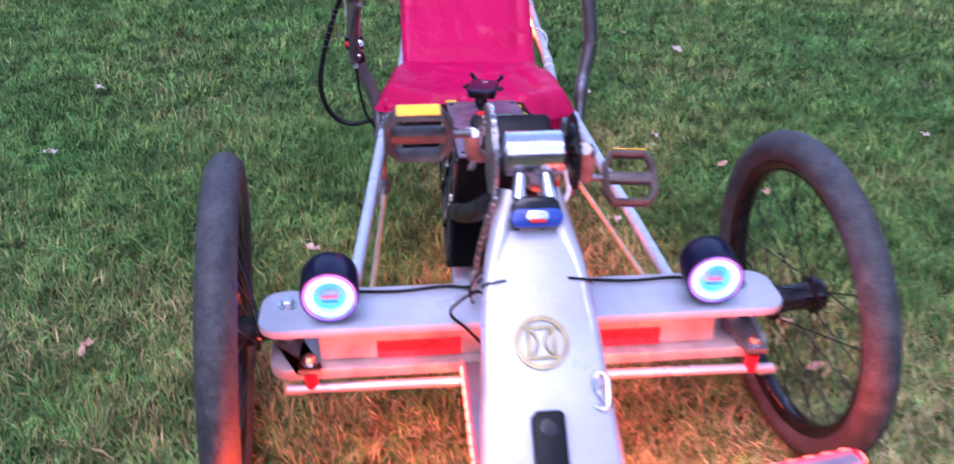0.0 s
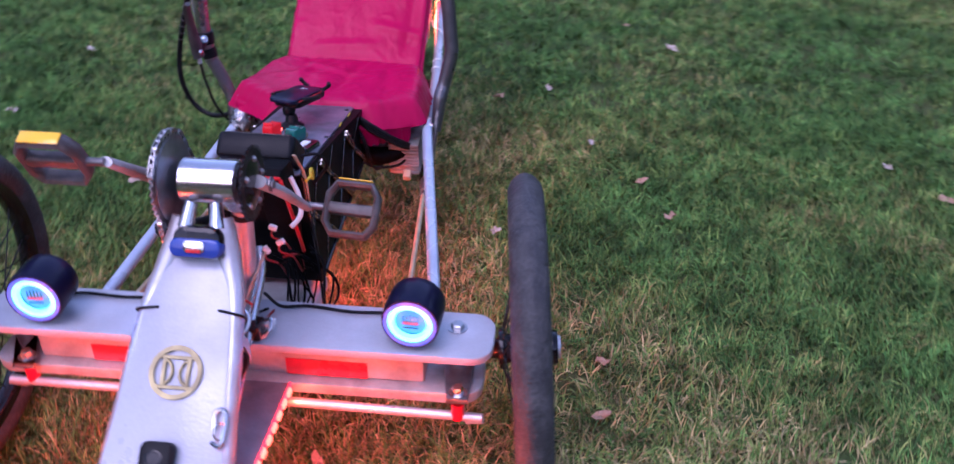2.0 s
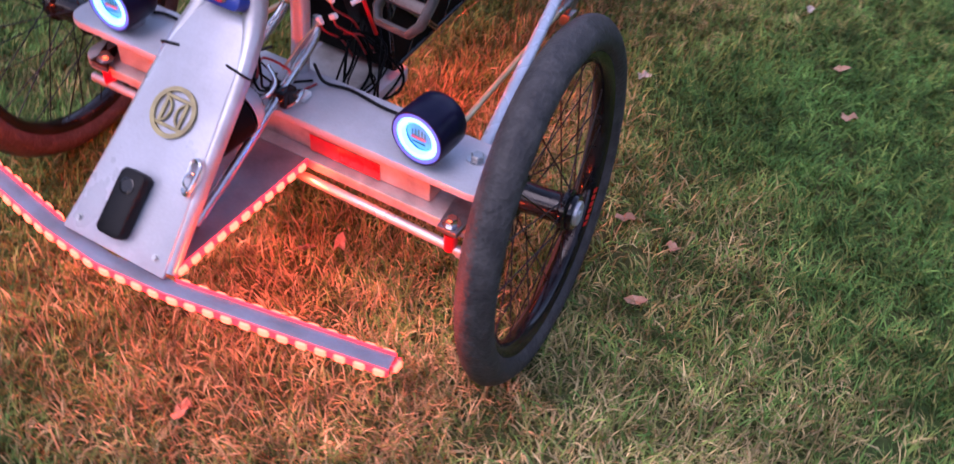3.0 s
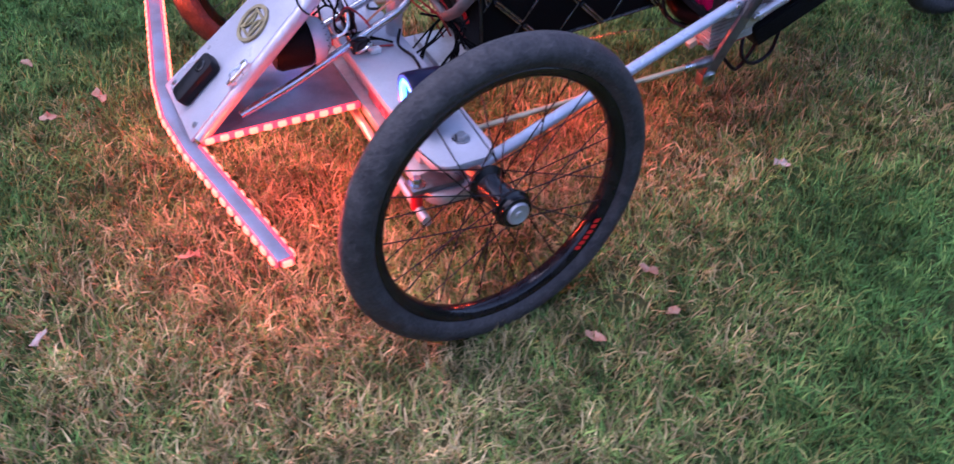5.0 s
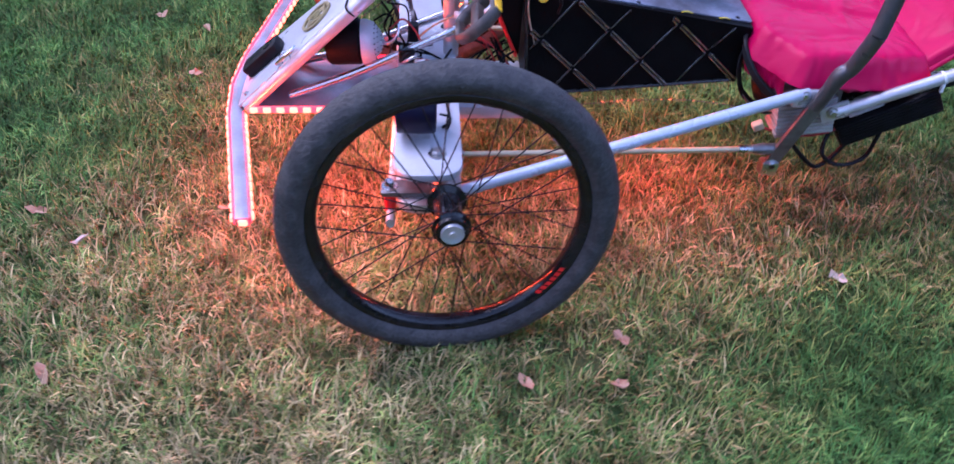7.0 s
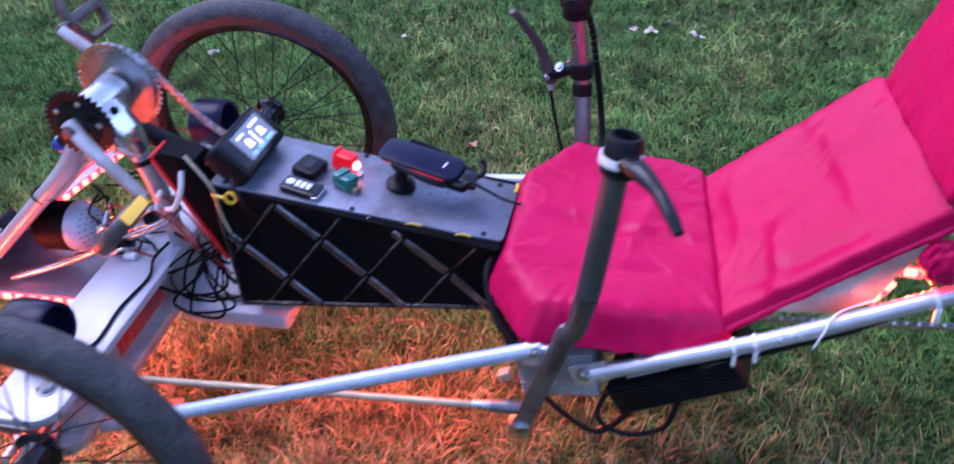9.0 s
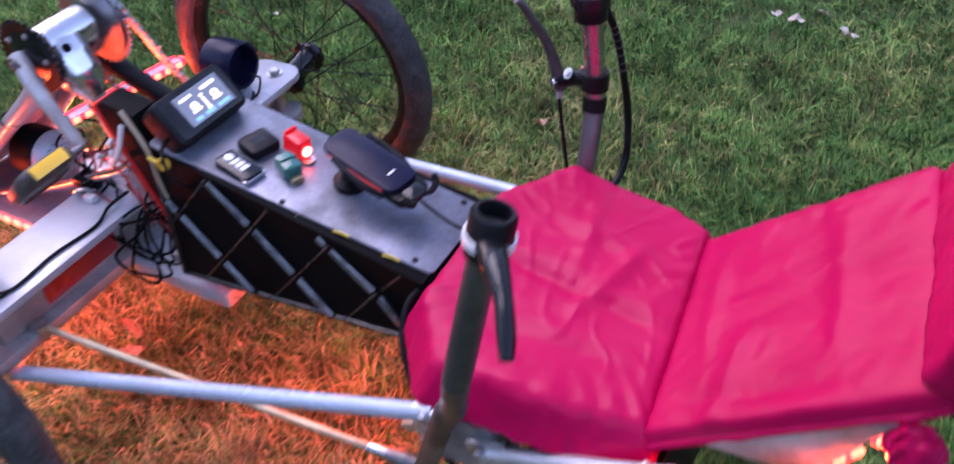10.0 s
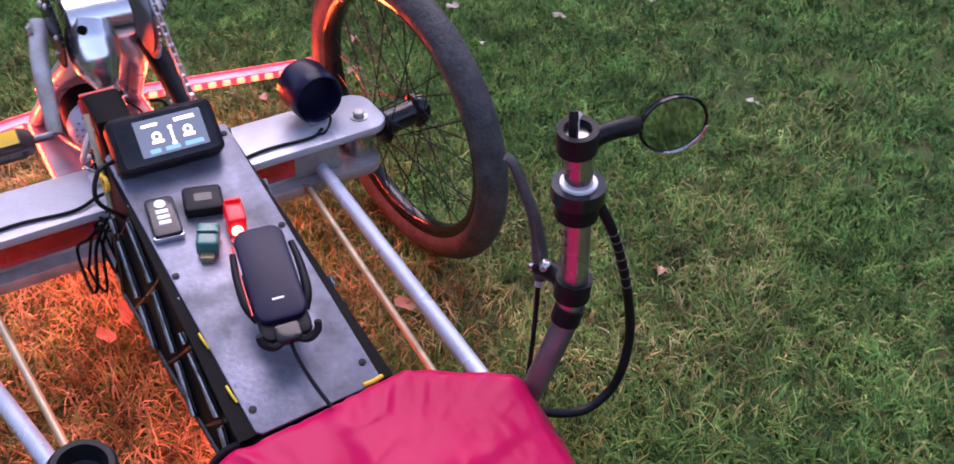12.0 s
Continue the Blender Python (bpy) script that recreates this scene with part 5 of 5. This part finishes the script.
# ---- headlights ----
def headlight(x, y, zz, turn):
    h = thing("headlight", "round black headlight with a glowing blue-white ring, bolted to the crossbar", "headlight", pose(x, y, zz, 90, 0, turn), "headlights on the crossbar")
    part("housing", lathe([(0, -0.026), (0.033, -0.028), (0.036, -0.056), (0.039, -0.059), (0.0415, -0.055), (0.0425, -0.038), (0.0425, 0.0), (0.0412, 0.004), (0.0380, 0.004), (0.035, -0.012), (0, -0.014)], None, 40), "navy", h, "dark blue-black housing")
    part("light_ring", lathe([(0.0232, -0.004), (0.0332, -0.004), (0.0325, 0.003), (0.0250, 0.003)], None, 48, None, True), "ring", h, "glowing blue-white ring")
    part("ring_halo", lathe([(0.0326, -0.003), (0.0392, -0.003), (0.0388, 0.0044), (0.0332, 0.0044)], None, 48, None, True), "ring_halo", h, "deep blue rim added as the ring's halo")
    part("projector", lathe([(0, -0.002), (0.010, -0.003), (0.0155, -0.005), (0.0240, -0.007)], None, 32), "lens", h, "blue-green projector lens")
    part("visor", prism(rounded(-0.012, 0.012, -0.0035, 0.0005, 0.0012), -0.003, 0.0002, 0.0004), "red_bar", h, "small red lit bar")
    for k in range(-2, 3):
        part("fin", box((0.0014, 0.017 - 0.003 * abs(k), 0.002), (k * 0.0052, 0.0045, -0.0012), 0.0004), "fin_green", h, "dark green reflector fin")
    part("fin", box((0.022, 0.0016, 0.002), (0, -0.010, -0.0015), 0.0004), "fin_green", h, "dark green reflector fin")
    part("bracket", box((0.03, 0.014, 0.03), (0, -0.0445, -0.035), 0.002), "steel", h, "steel bracket")
    bolt((0.008, -0.0445, -0.019), (0, 0.4, 1), h, 0.0035, 0.004)
    bolt((-0.008, -0.0445, -0.019), (0, 0.4, 1), h, 0.0035, 0.004)
    return h


M["lens"] = glow_mat("lit_blue_green_lens", (0.03, 0.36, 0.66), 0.27, (0.05, 0.10, 0.16))
M["red_bar"] = glow_mat("lit_red_bar", (1.0, 0.10, 0.20), 0.16)
M["fin_green"] = glow_mat("lit_green_fin", (0.0, 0.30, 0.25), 0.10, (0.01, 0.05, 0.05))
headlight(-0.277, -0.020, 0.3405, 2)
headlight(0.284, -0.020, 0.3405, -3)

# blue lamp at the head of the nose plate
bl = thing("bicycle_lamp", "small black and blue bicycle lamp with a clear lens", "lamp", pose(0.008, -0.066, 0.487, 62, 0, 0))
part("body", prism(rounded(-0.034, 0.034, -0.022, 0.022, 0.018), -0.040, 0.0, 0.008), "gloss_black", bl, "black rounded body")
part("shell", prism(rounded(-0.0355, 0.0355, -0.020, 0.006, 0.012), -0.022, 0.004, 0.005), "blue", bl, "blue plastic shell")
part("lens", prism(rounded(-0.015, 0.015, -0.013, 0.003, 0.006), 0.003, 0.007, 0.002), "polished", bl, "clear lens")
part("red_spot", prism(rounded(-0.010, 0.010, -0.013, -0.008, 0.002), 0.0068, 0.008, 0.0005), "red_glow_paint", bl)
for x in (-0.022, 0.022):
    part("stud", tube([(x, 0.018, -0.02), (x * 0.8, 0.052, -0.026)], [0.011, 0.009], 14, 1), "polished", bl, "bright metal stud")

# ---- seat ----
def cushion(name, outline, thick, place, parent, label, seed, wrinkle=0.003, count=260, folds=(), flare=0.0):
    """A stuffed pad: rings from the edge to the middle of an outline, in the plane of place."""
    pts = [Vector((*p, 0)) for p in outline]
    per = [(pts[(i + 1) % len(pts)] - p).length for i, p in enumerate(pts)]
    total = sum(per)
    line = []
    for k in range(count):
        d = total * k / count
        i = 0
        while d > per[i]:
            d -= per[i]
            i += 1
        line.append(pts[i].lerp(pts[(i + 1) % len(pts)], d / per[i]))
    soft = [sum((line[(i + j) % count] for j in range(-1, 2)), Vector()) / 3 for i in range(count)]
    mid = sum(soft, Vector()) / count
    rings = [(0.0, 0.0), (0.6, 0.0), (0.95, 0.0), (0.996, 0.04), (1.0, 0.2), (1.002, 0.5), (1.0, 0.78), (0.992, 0.92), (0.972, 0.98), (0.94, 1.0), (0.90, 1.01)]
    rings += [(0.87 - 0.03 * j, 1.015) for j in range(29)] + [(0.0, 1.015)]
    b = bmesh.new()
    grid = []
    for s, h in rings:
        if s == 0.0:
            grid.append([b.verts.new(mid + Vector((0, 0, h * thick)))])
            continue
        row = []
        for k, p in enumerate(soft):
            q = mid + (p - mid) * s * (1 + flare * (1 - h) * min(1, s))
            v = Vector((q.x * 9, q.y * 9, seed))
            crease = abs(noise.noise((q.x * 16 + q.y * 6, q.y * 5, seed + 3.0)))
            dz = wrinkle * (0.8 * noise.noise(v) + 0.5 * crease) if h > 0.5 else 0
            if h > 0.9:
                bend = 0.25 * noise.noise((q.x * 6, q.y * 6, seed + 8))
                ridge_gap = abs(noise.noise((q.x * 17 + q.y * 9 + bend * 5, q.y * 17 - q.x * 9, seed + 11)))
                dz += wrinkle * 0.24 * max(0.0, 1 - 8 * ridge_gap) * min(1.0, 6 * (1.02 - s))
            if h > 0.7:
                for ax, ay, bx2, by2, tall, wide in folds:
                    a2, d2 = Vector((ax, ay, 0)), Vector((bx2 - ax, by2 - ay, 0))
                    f = max(0.0, min(1.0, (q - a2).dot(d2) / d2.length_squared))
                    gap = (q - a2 - d2 * f).length / wide
                    dz += tall * math.exp(-gap * gap) * min(1.0, 4 * f, 4 * (1 - f) + 0.3)
            if 0.7 < s < 0.998:
                dz += wrinkle * 0.55 * noise.noise((k * 0.24, s * 2.5, seed + 5)) * (s - 0.66) * 3
            gather = wrinkle * 0.5 * noise.noise((k * 0.32, h * 2, seed)) if 0.02 < h < 0.99 else 0
            out = (q - mid).normalized() * gather
            row.append(b.verts.new((q.x + out.x, q.y + out.y, h * thick + dz)))
        grid.append(row)
    for r0, r1 in zip(grid, grid[1:]):
        for k in range(count):
            j = (k + 1) % count
            if len(r0) == 1:
                b.faces.new((r0[0], r1[j], r1[k]))
            elif len(r1) == 1:
                b.faces.new((r0[k], r0[j], r1[0]))
            else:
                b.faces.new((r0[k], r0[j], r1[j], r1[k]))
    bmesh.ops.transform(b, matrix=place, verts=b.verts)
    ob = part(name, b, "satin", parent, label)
    ob.data.set_sharp_from_angle(angle=radians(80))
    return ob


def plane_from(y0, z0, y1, z1):
    """A pose whose x runs across, y from (y0, z0) to (y1, z1), z off the surface."""
    d = Vector((0, y1 - y0, z1 - z0)).normalized()
    n = Vector((1, 0, 0)).cross(d)
    m = Matrix((Vector((1, 0, 0)), d, n)).transposed().to_4x4()
    m.translation = (0, y0, z0)
    return m, math.hypot(y1 - y0, z1 - z0)


seat = thing("seat_cushion", "folded pink-red satin seat cushion in three padded sections", "cushion")
m0, l0 = plane_from(0.622, 0.336, 0.905, 0.312)
m0 = m0 @ Matrix.Rotation(0.045, 4, "Y")
cushion("seat_pad", [(-0.098, 0.0), (0.100, 0.0), (0.178, 0.058), (0.170, 0.19), (0.146, l0 + 0.004), (-0.152, l0 - 0.028), (-0.172, 0.19), (-0.188, 0.062)], 0.053, m0, seat, "pink-red satin seat pad", 1.0, 0.006, flare=0.17,
        folds=((0.0, 0.03, 0.03, 0.26, -0.006, 0.012), (-0.10, 0.05, -0.06, 0.25, 0.005, 0.016), (0.06, 0.16, -0.08, 0.20, 0.006, 0.012), (0.12, 0.06, 0.09, 0.22, -0.005, 0.014), (-0.15, 0.12, -0.02, 0.14, 0.004, 0.012)))
m1, l1 = plane_from(0.918, 0.308, 1.152, 0.500)
m1 = m1 @ Matrix.Translation((0, 0, 0.025)) @ Matrix.Rotation(0.11, 4, "Y")
cushion("back_pad", [(-0.146, -0.020), (0.150, 0.004), (0.154, l1 + 0.025), (-0.146, l1 - 0.01)], 0.025, m1, seat, "pink-red satin lower back pad", 4.0, 0.0028, flare=0.05,
        folds=((-0.10, 0.05, 0.06, 0.07, 0.004, 0.012), (0.02, 0.12, 0.17, 0.10, 0.005, 0.012), (-0.13, 0.20, 0.10, 0.23, 0.004, 0.014), (0.11, 0.03, 0.13, 0.24, -0.004, 0.012)))
m2, l2 = plane_from(1.168, 0.512, 1.30, 0.87)
m2 = m2 @ Matrix.Translation((0, 0, 0.005)) @ Matrix.Rotation(0.04, 4, "Y")
cushion("back_pad", [(-0.141, 0.0), (0.168, 0.022), (0.172, l2), (-0.132, l2)], 0.053, m2, seat, "pink-red satin upper back pad", 7.0, 0.005)


def ruffle(line, drop, place, seed):
    """A gathered hem hanging along a line in the plane of place."""
    pts = [place @ Vector((x, y, z)) for x, y, z in line]
    fine = spline(pts, 26)
    b = bmesh.new()
    rows = []
    for i, p in enumerate(fine):
        d = (fine[min(i + 1, len(fine) - 1)] - fine[max(i - 1, 0)]).normalized()
        out = d.cross(Vector((0, 0, 1))).normalized()
        wave = noise.noise((i * 0.2, seed, 0))
        row = []
        for k in range(5):
            f = k / 4
            q = p + out * (0.004 * math.sin(math.pi * f) + 0.004 * wave * f) + Vector((0, 0, -drop * f * (1 + 0.25 * noise.noise((i * 0.13, seed, 4)))))
            row.append(b.verts.new(q))
        rows.append(row)
    for r0, r1 in zip(rows, rows[1:]):
        for k in range(4):
            b.faces.new((r0[k], r1[k], r1[k + 1], r0[k + 1]))
    thick = bmesh.ops.extrude_face_region(b, geom=b.faces[:])
    inward = [v for v in thick["geom"] if isinstance(v, bmesh.types.BMVert)]
    mid = sum((p for p in fine), Vector()) / len(fine)
    for v in inward:
        v.co += (Vector((0, mid.y, v.co.z)) - v.co).normalized() * 0.002
    o = part("hem", b, "satin", seat, "gathered satin hem")
    o.data.set_sharp_from_angle(angle=radians(80))


ruffle([(0.108, -0.012, 0.02), (0.152, 0.022, 0.02), (0.190, 0.052, 0.02), (0.188, 0.12, 0.018), (0.182, 0.19, 0.014), (0.160, l0 + 0.004, 0.010), (0.130, l0 + 0.020, 0.006)], 0.026, m0, 2.0)
ruffle([(-0.135, l0 - 0.012, 0.004), (-0.162, l0 - 0.026, 0.008), (-0.184, 0.19, 0.014), (-0.198, 0.052, 0.02), (-0.156, 0.022, 0.02), (-0.104, -0.012, 0.02)], 0.026, m0, 9.0)
ruffle([(0.155, 0.006, 0.012), (0.156, l1 * 0.5, 0.01), (0.158, l1 + 0.022, 0.008)], 0.012, m1, 5.0)
ruffle([(-0.146, l1 - 0.01, 0.012), (-0.149, l1 * 0.5, 0.01), (-0.150, -0.01, 0.012)], 0.012, m1, 6.0)
ruffle([(0.070, -0.008, 0.016), (0.107, -0.013, 0.016), (0.14, 0.010, 0.016), (0.172, 0.036, 0.016)], 0.050, m0, 12.0)
frame_seat = thing("seat_pan", "grey sheet-metal seat pan under the cushion", "seat pan")
part("pan", prism([(-0.14, 0.02), (0.14, 0.02), (0.13, l0 - 0.005), (-0.14, l0 - 0.03)], -0.012, -0.003, 0.002, m0), "raw_alu", frame_seat, "grey metal seat pan")
part("back_panel", prism([(-0.13, 0.0), (0.138, 0.01), (0.142, l1), (-0.13, l1)], -0.02, -0.006, 0.002, m1), "raw_alu", frame_seat, "grey metal back panel")
part("back_panel", prism([(-0.12, 0.02), (0.16, 0.02), (0.15, l2), (-0.115, l2)], -0.016, -0.006, 0.002, m2), "raw_alu", frame_seat, "grey metal back panel")
for s in (1, -1):
    part("seat_leg", box((0.03, 0.03, 0.04), (s * 0.12, 0.74, 0.306), 0.003), "raw_alu", frame_seat, "short metal seat leg")
part("side_plate", side_slab(0.154, 0.158, ((0.966, 0.368), (1.042, 0.430), (1.132, 0.490), (1.085, 0.401), (1.04, 0.373)), 0.001), "raw_alu", frame_seat, "grey triangular side plate")
led_strip([(0.122, 1.088, 0.366), (0.122, 1.108, 0.397)], (0.9, -0.2, 0.3), 0.024)
led_strip([(0.122, 1.116, 0.420), (0.122, 1.142, 0.417)], (0.9, -0.2, 0.3), 0.024)

part("wire", tube([(0.199, 1.020, 0.352), (0.199, 1.029, 0.378), (0.186, 1.038, 0.393), (0.168, 1.058, 0.393), (0.160, 1.084, 0.400)], 0.0016, 6, 6), "white", frame_seat, "thin white wire")
knot = bmesh.new()
bmesh.ops.create_icosphere(knot, subdivisions=4, radius=1.0)
for v in knot.verts:
    k = noise.noise(v.co * 1.6 + Vector((3, 1, 7))) + 0.5 * noise.noise(v.co * 3.4)
    fold = 1 - abs(noise.noise((v.co.x * 2.6 + v.co.y * 1.4, v.co.z * 1.1, 4.0)))
    v.co = Vector((v.co.x * 0.018, v.co.y * 0.024, v.co.z * 0.027)) * (0.72 + 0.24 * k + 0.36 * fold)
bmesh.ops.translate(knot, vec=(0.163, 1.146, 0.466), verts=knot.verts)
part("fabric_knot", knot, "satin", seat, "bunched corner of the satin cover")

# motor controller under the seat
ctl = thing("motor_controller", "black finned motor controller hung under the seat", "controller", pose(0.135, 0.866, 0.246, 28, 0, -4))
part("case", box((0.105, 0.185, 0.046), (0, 0, 0), 0.003), "matt_black", ctl, "matt black aluminium case")
for k in range(7):
    part("fin", box((0.0035, 0.180, 0.007), (0.054, 0, -0.018 + 0.006 * k), 0.0006, Matrix.Rotation(radians(90), 4, "Y")), "matt_black", ctl)
part("label", box((0.052, 0.062, 0.0006), (0.012, -0.03, 0.0234), 0.0001), "white", ctl, "white label")
part("hanger", tube([(0.02, -0.05, 0.02), (0.02, -0.05, 0.058)], 0.006, 8, 1), "matt_black", ctl, "hanger")
part("hanger", tube([(0.02, 0.05, 0.02), (0.02, 0.05, 0.075)], 0.006, 8, 1), "matt_black", ctl, "hanger")


# ---- cables ----
def cable(points, r, material="quilt"):
    return part("cable", tube(points, r, 7, 7), material, loom)


loom = thing("cable_loom", "tangle of black cables in front of the box", "cables")
rng = random.Random(5)
for k in range(6):
    rng.random()
    x = 0.085 + rng.uniform(-0.03, 0.035)
    p = [(x - 0.02, 0.17 + rng.uniform(-0.02, 0.02), 0.33), (x, 0.14 + rng.uniform(-0.03, 0.02), 0.30 + rng.uniform(-0.01, 0.03)), (x + 0.012, 0.085 + rng.uniform(-0.04, 0.05), 0.262 + rng.uniform(-0.012, 0.03)),
         (x + 0.016, 0.13 + rng.uniform(-0.02, 0.04), 0.238), (x + 0.01, 0.175 + rng.uniform(-0.02, 0.03), 0.255), (x - 0.005, 0.165, 0.30), (x - 0.03, 0.15, 0.33)]
    cable(p, rng.uniform(0.0016, 0.0024))
for k in range(3):
    cable([(0.06, 0.10 + 0.02 * k, 0.345), (0.075, 0.15, 0.33), (0.07, 0.185, 0.30 - 0.02 * k)], 0.0022, "red_wire" if k == 1 else "quilt")
cross = thing("crossbar_cable", "thin black cable lying along the crossbar", "cable")
for s in (1, -1):
    part("cable", tube([(s * 0.275, 0.05, 0.295), (s * 0.25, 0.062, 0.2935), (s * 0.18, 0.058, 0.2935), (s * 0.11, 0.066, 0.2935), (s * 0.07, 0.055, 0.298), (s * 0.04, 0.07, 0.31)], 0.0026, 8, 6), "matt_black", cross)
    part("cable", tube([(s * 0.281, 0.045, 0.325), (s * 0.285, 0.062, 0.32), (s * 0.278, 0.058, 0.2945), (s * 0.26, 0.06, 0.2935)], 0.002, 8, 6), "matt_black", cross)
part("cable", tube([(-0.05, -0.03, 0.33), (-0.07, -0.04, 0.35), (-0.10, -0.035, 0.325), (-0.105, -0.03, 0.305), (-0.085, -0.034, 0.285), (-0.06, -0.045, 0.26), (-0.05, -0.05, 0.24)], 0.0024, 8, 6), "matt_black", cross)
part("cable", tube([(-0.048, -0.05, 0.36), (-0.06, -0.02, 0.37), (-0.075, 0.0, 0.33), (-0.07, 0.01, 0.298)], 0.0024, 8, 6), "matt_black", cross)
rear_loom = thing("seat_cables", "bundle of black cables under the seat front", "cables")
for k in range(3):
    dx, dy = 0.0036 * k, 0.0032 * k
    part("cable", tube([(0.06 + dx, 0.612, 0.345), (0.082 + dx, 0.604 - dy, 0.315), (0.090 + dx, 0.606 - dy, 0.28), (0.094 + dx, 0.620 - dy * 0.5, 0.248 - 0.003 * k), (0.10 + dx, 0.66, 0.222), (0.11, 0.74, 0.225 + 0.004 * k)], 0.0023, 8, 6), "matt_black", rear_loom)
part("cable", tube([(0.15, 0.78, 0.22), (0.18, 0.76, 0.17), (0.18, 0.80, 0.14), (0.17, 0.85, 0.15), (0.16, 0.87, 0.20)], 0.004, 8, 7), "matt_black", rear_loom)
# dark roll for the cable bundle, added to cover the LED-lit cross member
part("dark_cable", tube([(0.165, 0.668, 0.262), (0.10, 0.655, 0.250), (0.03, 0.662, 0.262), (-0.05, 0.655, 0.25), (-0.16, 0.668, 0.262)], [0.014, 0.02, 0.017, 0.021, 0.014], 12, 6), "quilt", rear_loom, "dark roll standing in for a bundle of black cables")
part("inner_wire", tube([(0.075, 0.27, 0.205), (0.08, 0.4, 0.222), (0.085, 0.52, 0.225), (0.12, 0.62, 0.23)], 0.0007, 6, 5), "lever_grey", rear_loom, "thin grey wire")

for k in range(3):
    part("cable", tube([(0.062, 0.612 + 0.004 * k, 0.366 - 0.006 * k), (0.10, 0.598, 0.352 - 0.007 * k), (0.14, 0.612, 0.318 - 0.006 * k), (0.168, 0.648, 0.285 - 0.005 * k), (0.172, 0.69, 0.262)], 0.0042 - 0.0006 * k, 8, 6), "matt_black", rear_loom, "black cable draped to the seat frame")
part("cable", tube([(0.06, 0.61, 0.275), (0.10, 0.615, 0.246), (0.15, 0.64, 0.240), (0.17, 0.68, 0.255)], 0.0028, 8, 6), "matt_black", rear_loom)
part("plug", box((0.016, 0.020, 0.014), (0.168, 0.630, 0.222), 0.002, Matrix.Rotation(radians(25), 4, "X")), "tan", rear_loom, "tan plastic plug")
part("cable", tube([(0.168, 0.638, 0.218), (0.176, 0.70, 0.205), (0.18, 0.76, 0.215), (0.165, 0.81, 0.235)], 0.0024, 8, 6), "red_wire", rear_loom)
part("cable", tube([(0.17, 0.66, 0.245), (0.184, 0.69, 0.20), (0.182, 0.735, 0.15), (0.175, 0.765, 0.135), (0.168, 0.80, 0.17), (0.16, 0.82, 0.215)], 0.0042, 8, 7), "matt_black", rear_loom)

connectors = thing("wire_connectors", "pale plastic connectors on loose wires behind the cranks", "connectors")
for at, spin in (((0.058, 0.095, 0.415), 20), ((0.072, 0.082, 0.398), -30), ((0.05, 0.078, 0.385), 60)):
    part("connector", box((0.013, 0.007, 0.008), at, 0.0015, Matrix.Rotation(radians(spin), 4, "Y")), "white", connectors, "pale plastic connector")
    part("wire", tube([at, (at[0] - 0.01, at[1] + 0.02, at[2] - 0.03), (at[0], at[1] + 0.05, at[2] - 0.06), (at[0] + 0.005, at[1] + 0.07, at[2] - 0.10)], 0.0018, 6, 5), "red_wire", connectors, "red wire")
part("wire", tube([(0.05, 0.078, 0.385), (0.04, 0.04, 0.36), (0.03, 0.01, 0.33)], 0.002, 6, 5), "tan", connectors, "pale wire")

# wires and small fittings inside the nose
inner = thing("nose_cables", "black wires and small fittings tucked behind the nose plate", "cables")
rng = random.Random(11)
for k in range(5):
    x = rng.uniform(-0.01, 0.03)
    p = [(x, -0.055 + rng.uniform(-0.03, 0.02), 0.375 + rng.uniform(-0.03, 0.02)), (x + rng.uniform(-0.02, 0.03), -0.04 + rng.uniform(-0.03, 0.03), 0.36), (x + rng.uniform(-0.01, 0.045), -0.015 + rng.uniform(-0.04, 0.03), 0.325),
         (x + rng.uniform(-0.01, 0.05), 0.01 + rng.uniform(-0.04, 0.02), 0.3), (x + rng.uniform(0.0, 0.05), 0.03 + rng.uniform(-0.02, 0.03), 0.294)]
    part("wire", tube(p, rng.uniform(0.0016, 0.0028), 7, 6), "red_wire" if k == 4 else "quilt", inner)
part("relay", box((0.032, 0.030, 0.026), (0.045, -0.012, 0.305), 0.003), "gloss_black", inner, "black relay block")
part("relay", box((0.024, 0.020, 0.034), (-0.03, 0.0, 0.309), 0.003), "matt_black", inner, "black relay block")
part("plug", box((0.012, 0.020, 0.010), (0.066, 0.012, 0.297), 0.002), "white", inner, "pale plug")
part("clip", tube([(0.06, -0.02, 0.2935), (0.072, -0.012, 0.305), (0.07, 0.004, 0.312), (0.055, 0.012, 0.302)], 0.003, 8, 5), "polished", inner, "bright steel clip")
part("clip", tube([(0.02, -0.06, 0.33), (0.045, -0.05, 0.325), (0.05, -0.03, 0.34), (0.035, -0.025, 0.36)], 0.0035, 8, 5), "polished", inner, "bright steel clip")
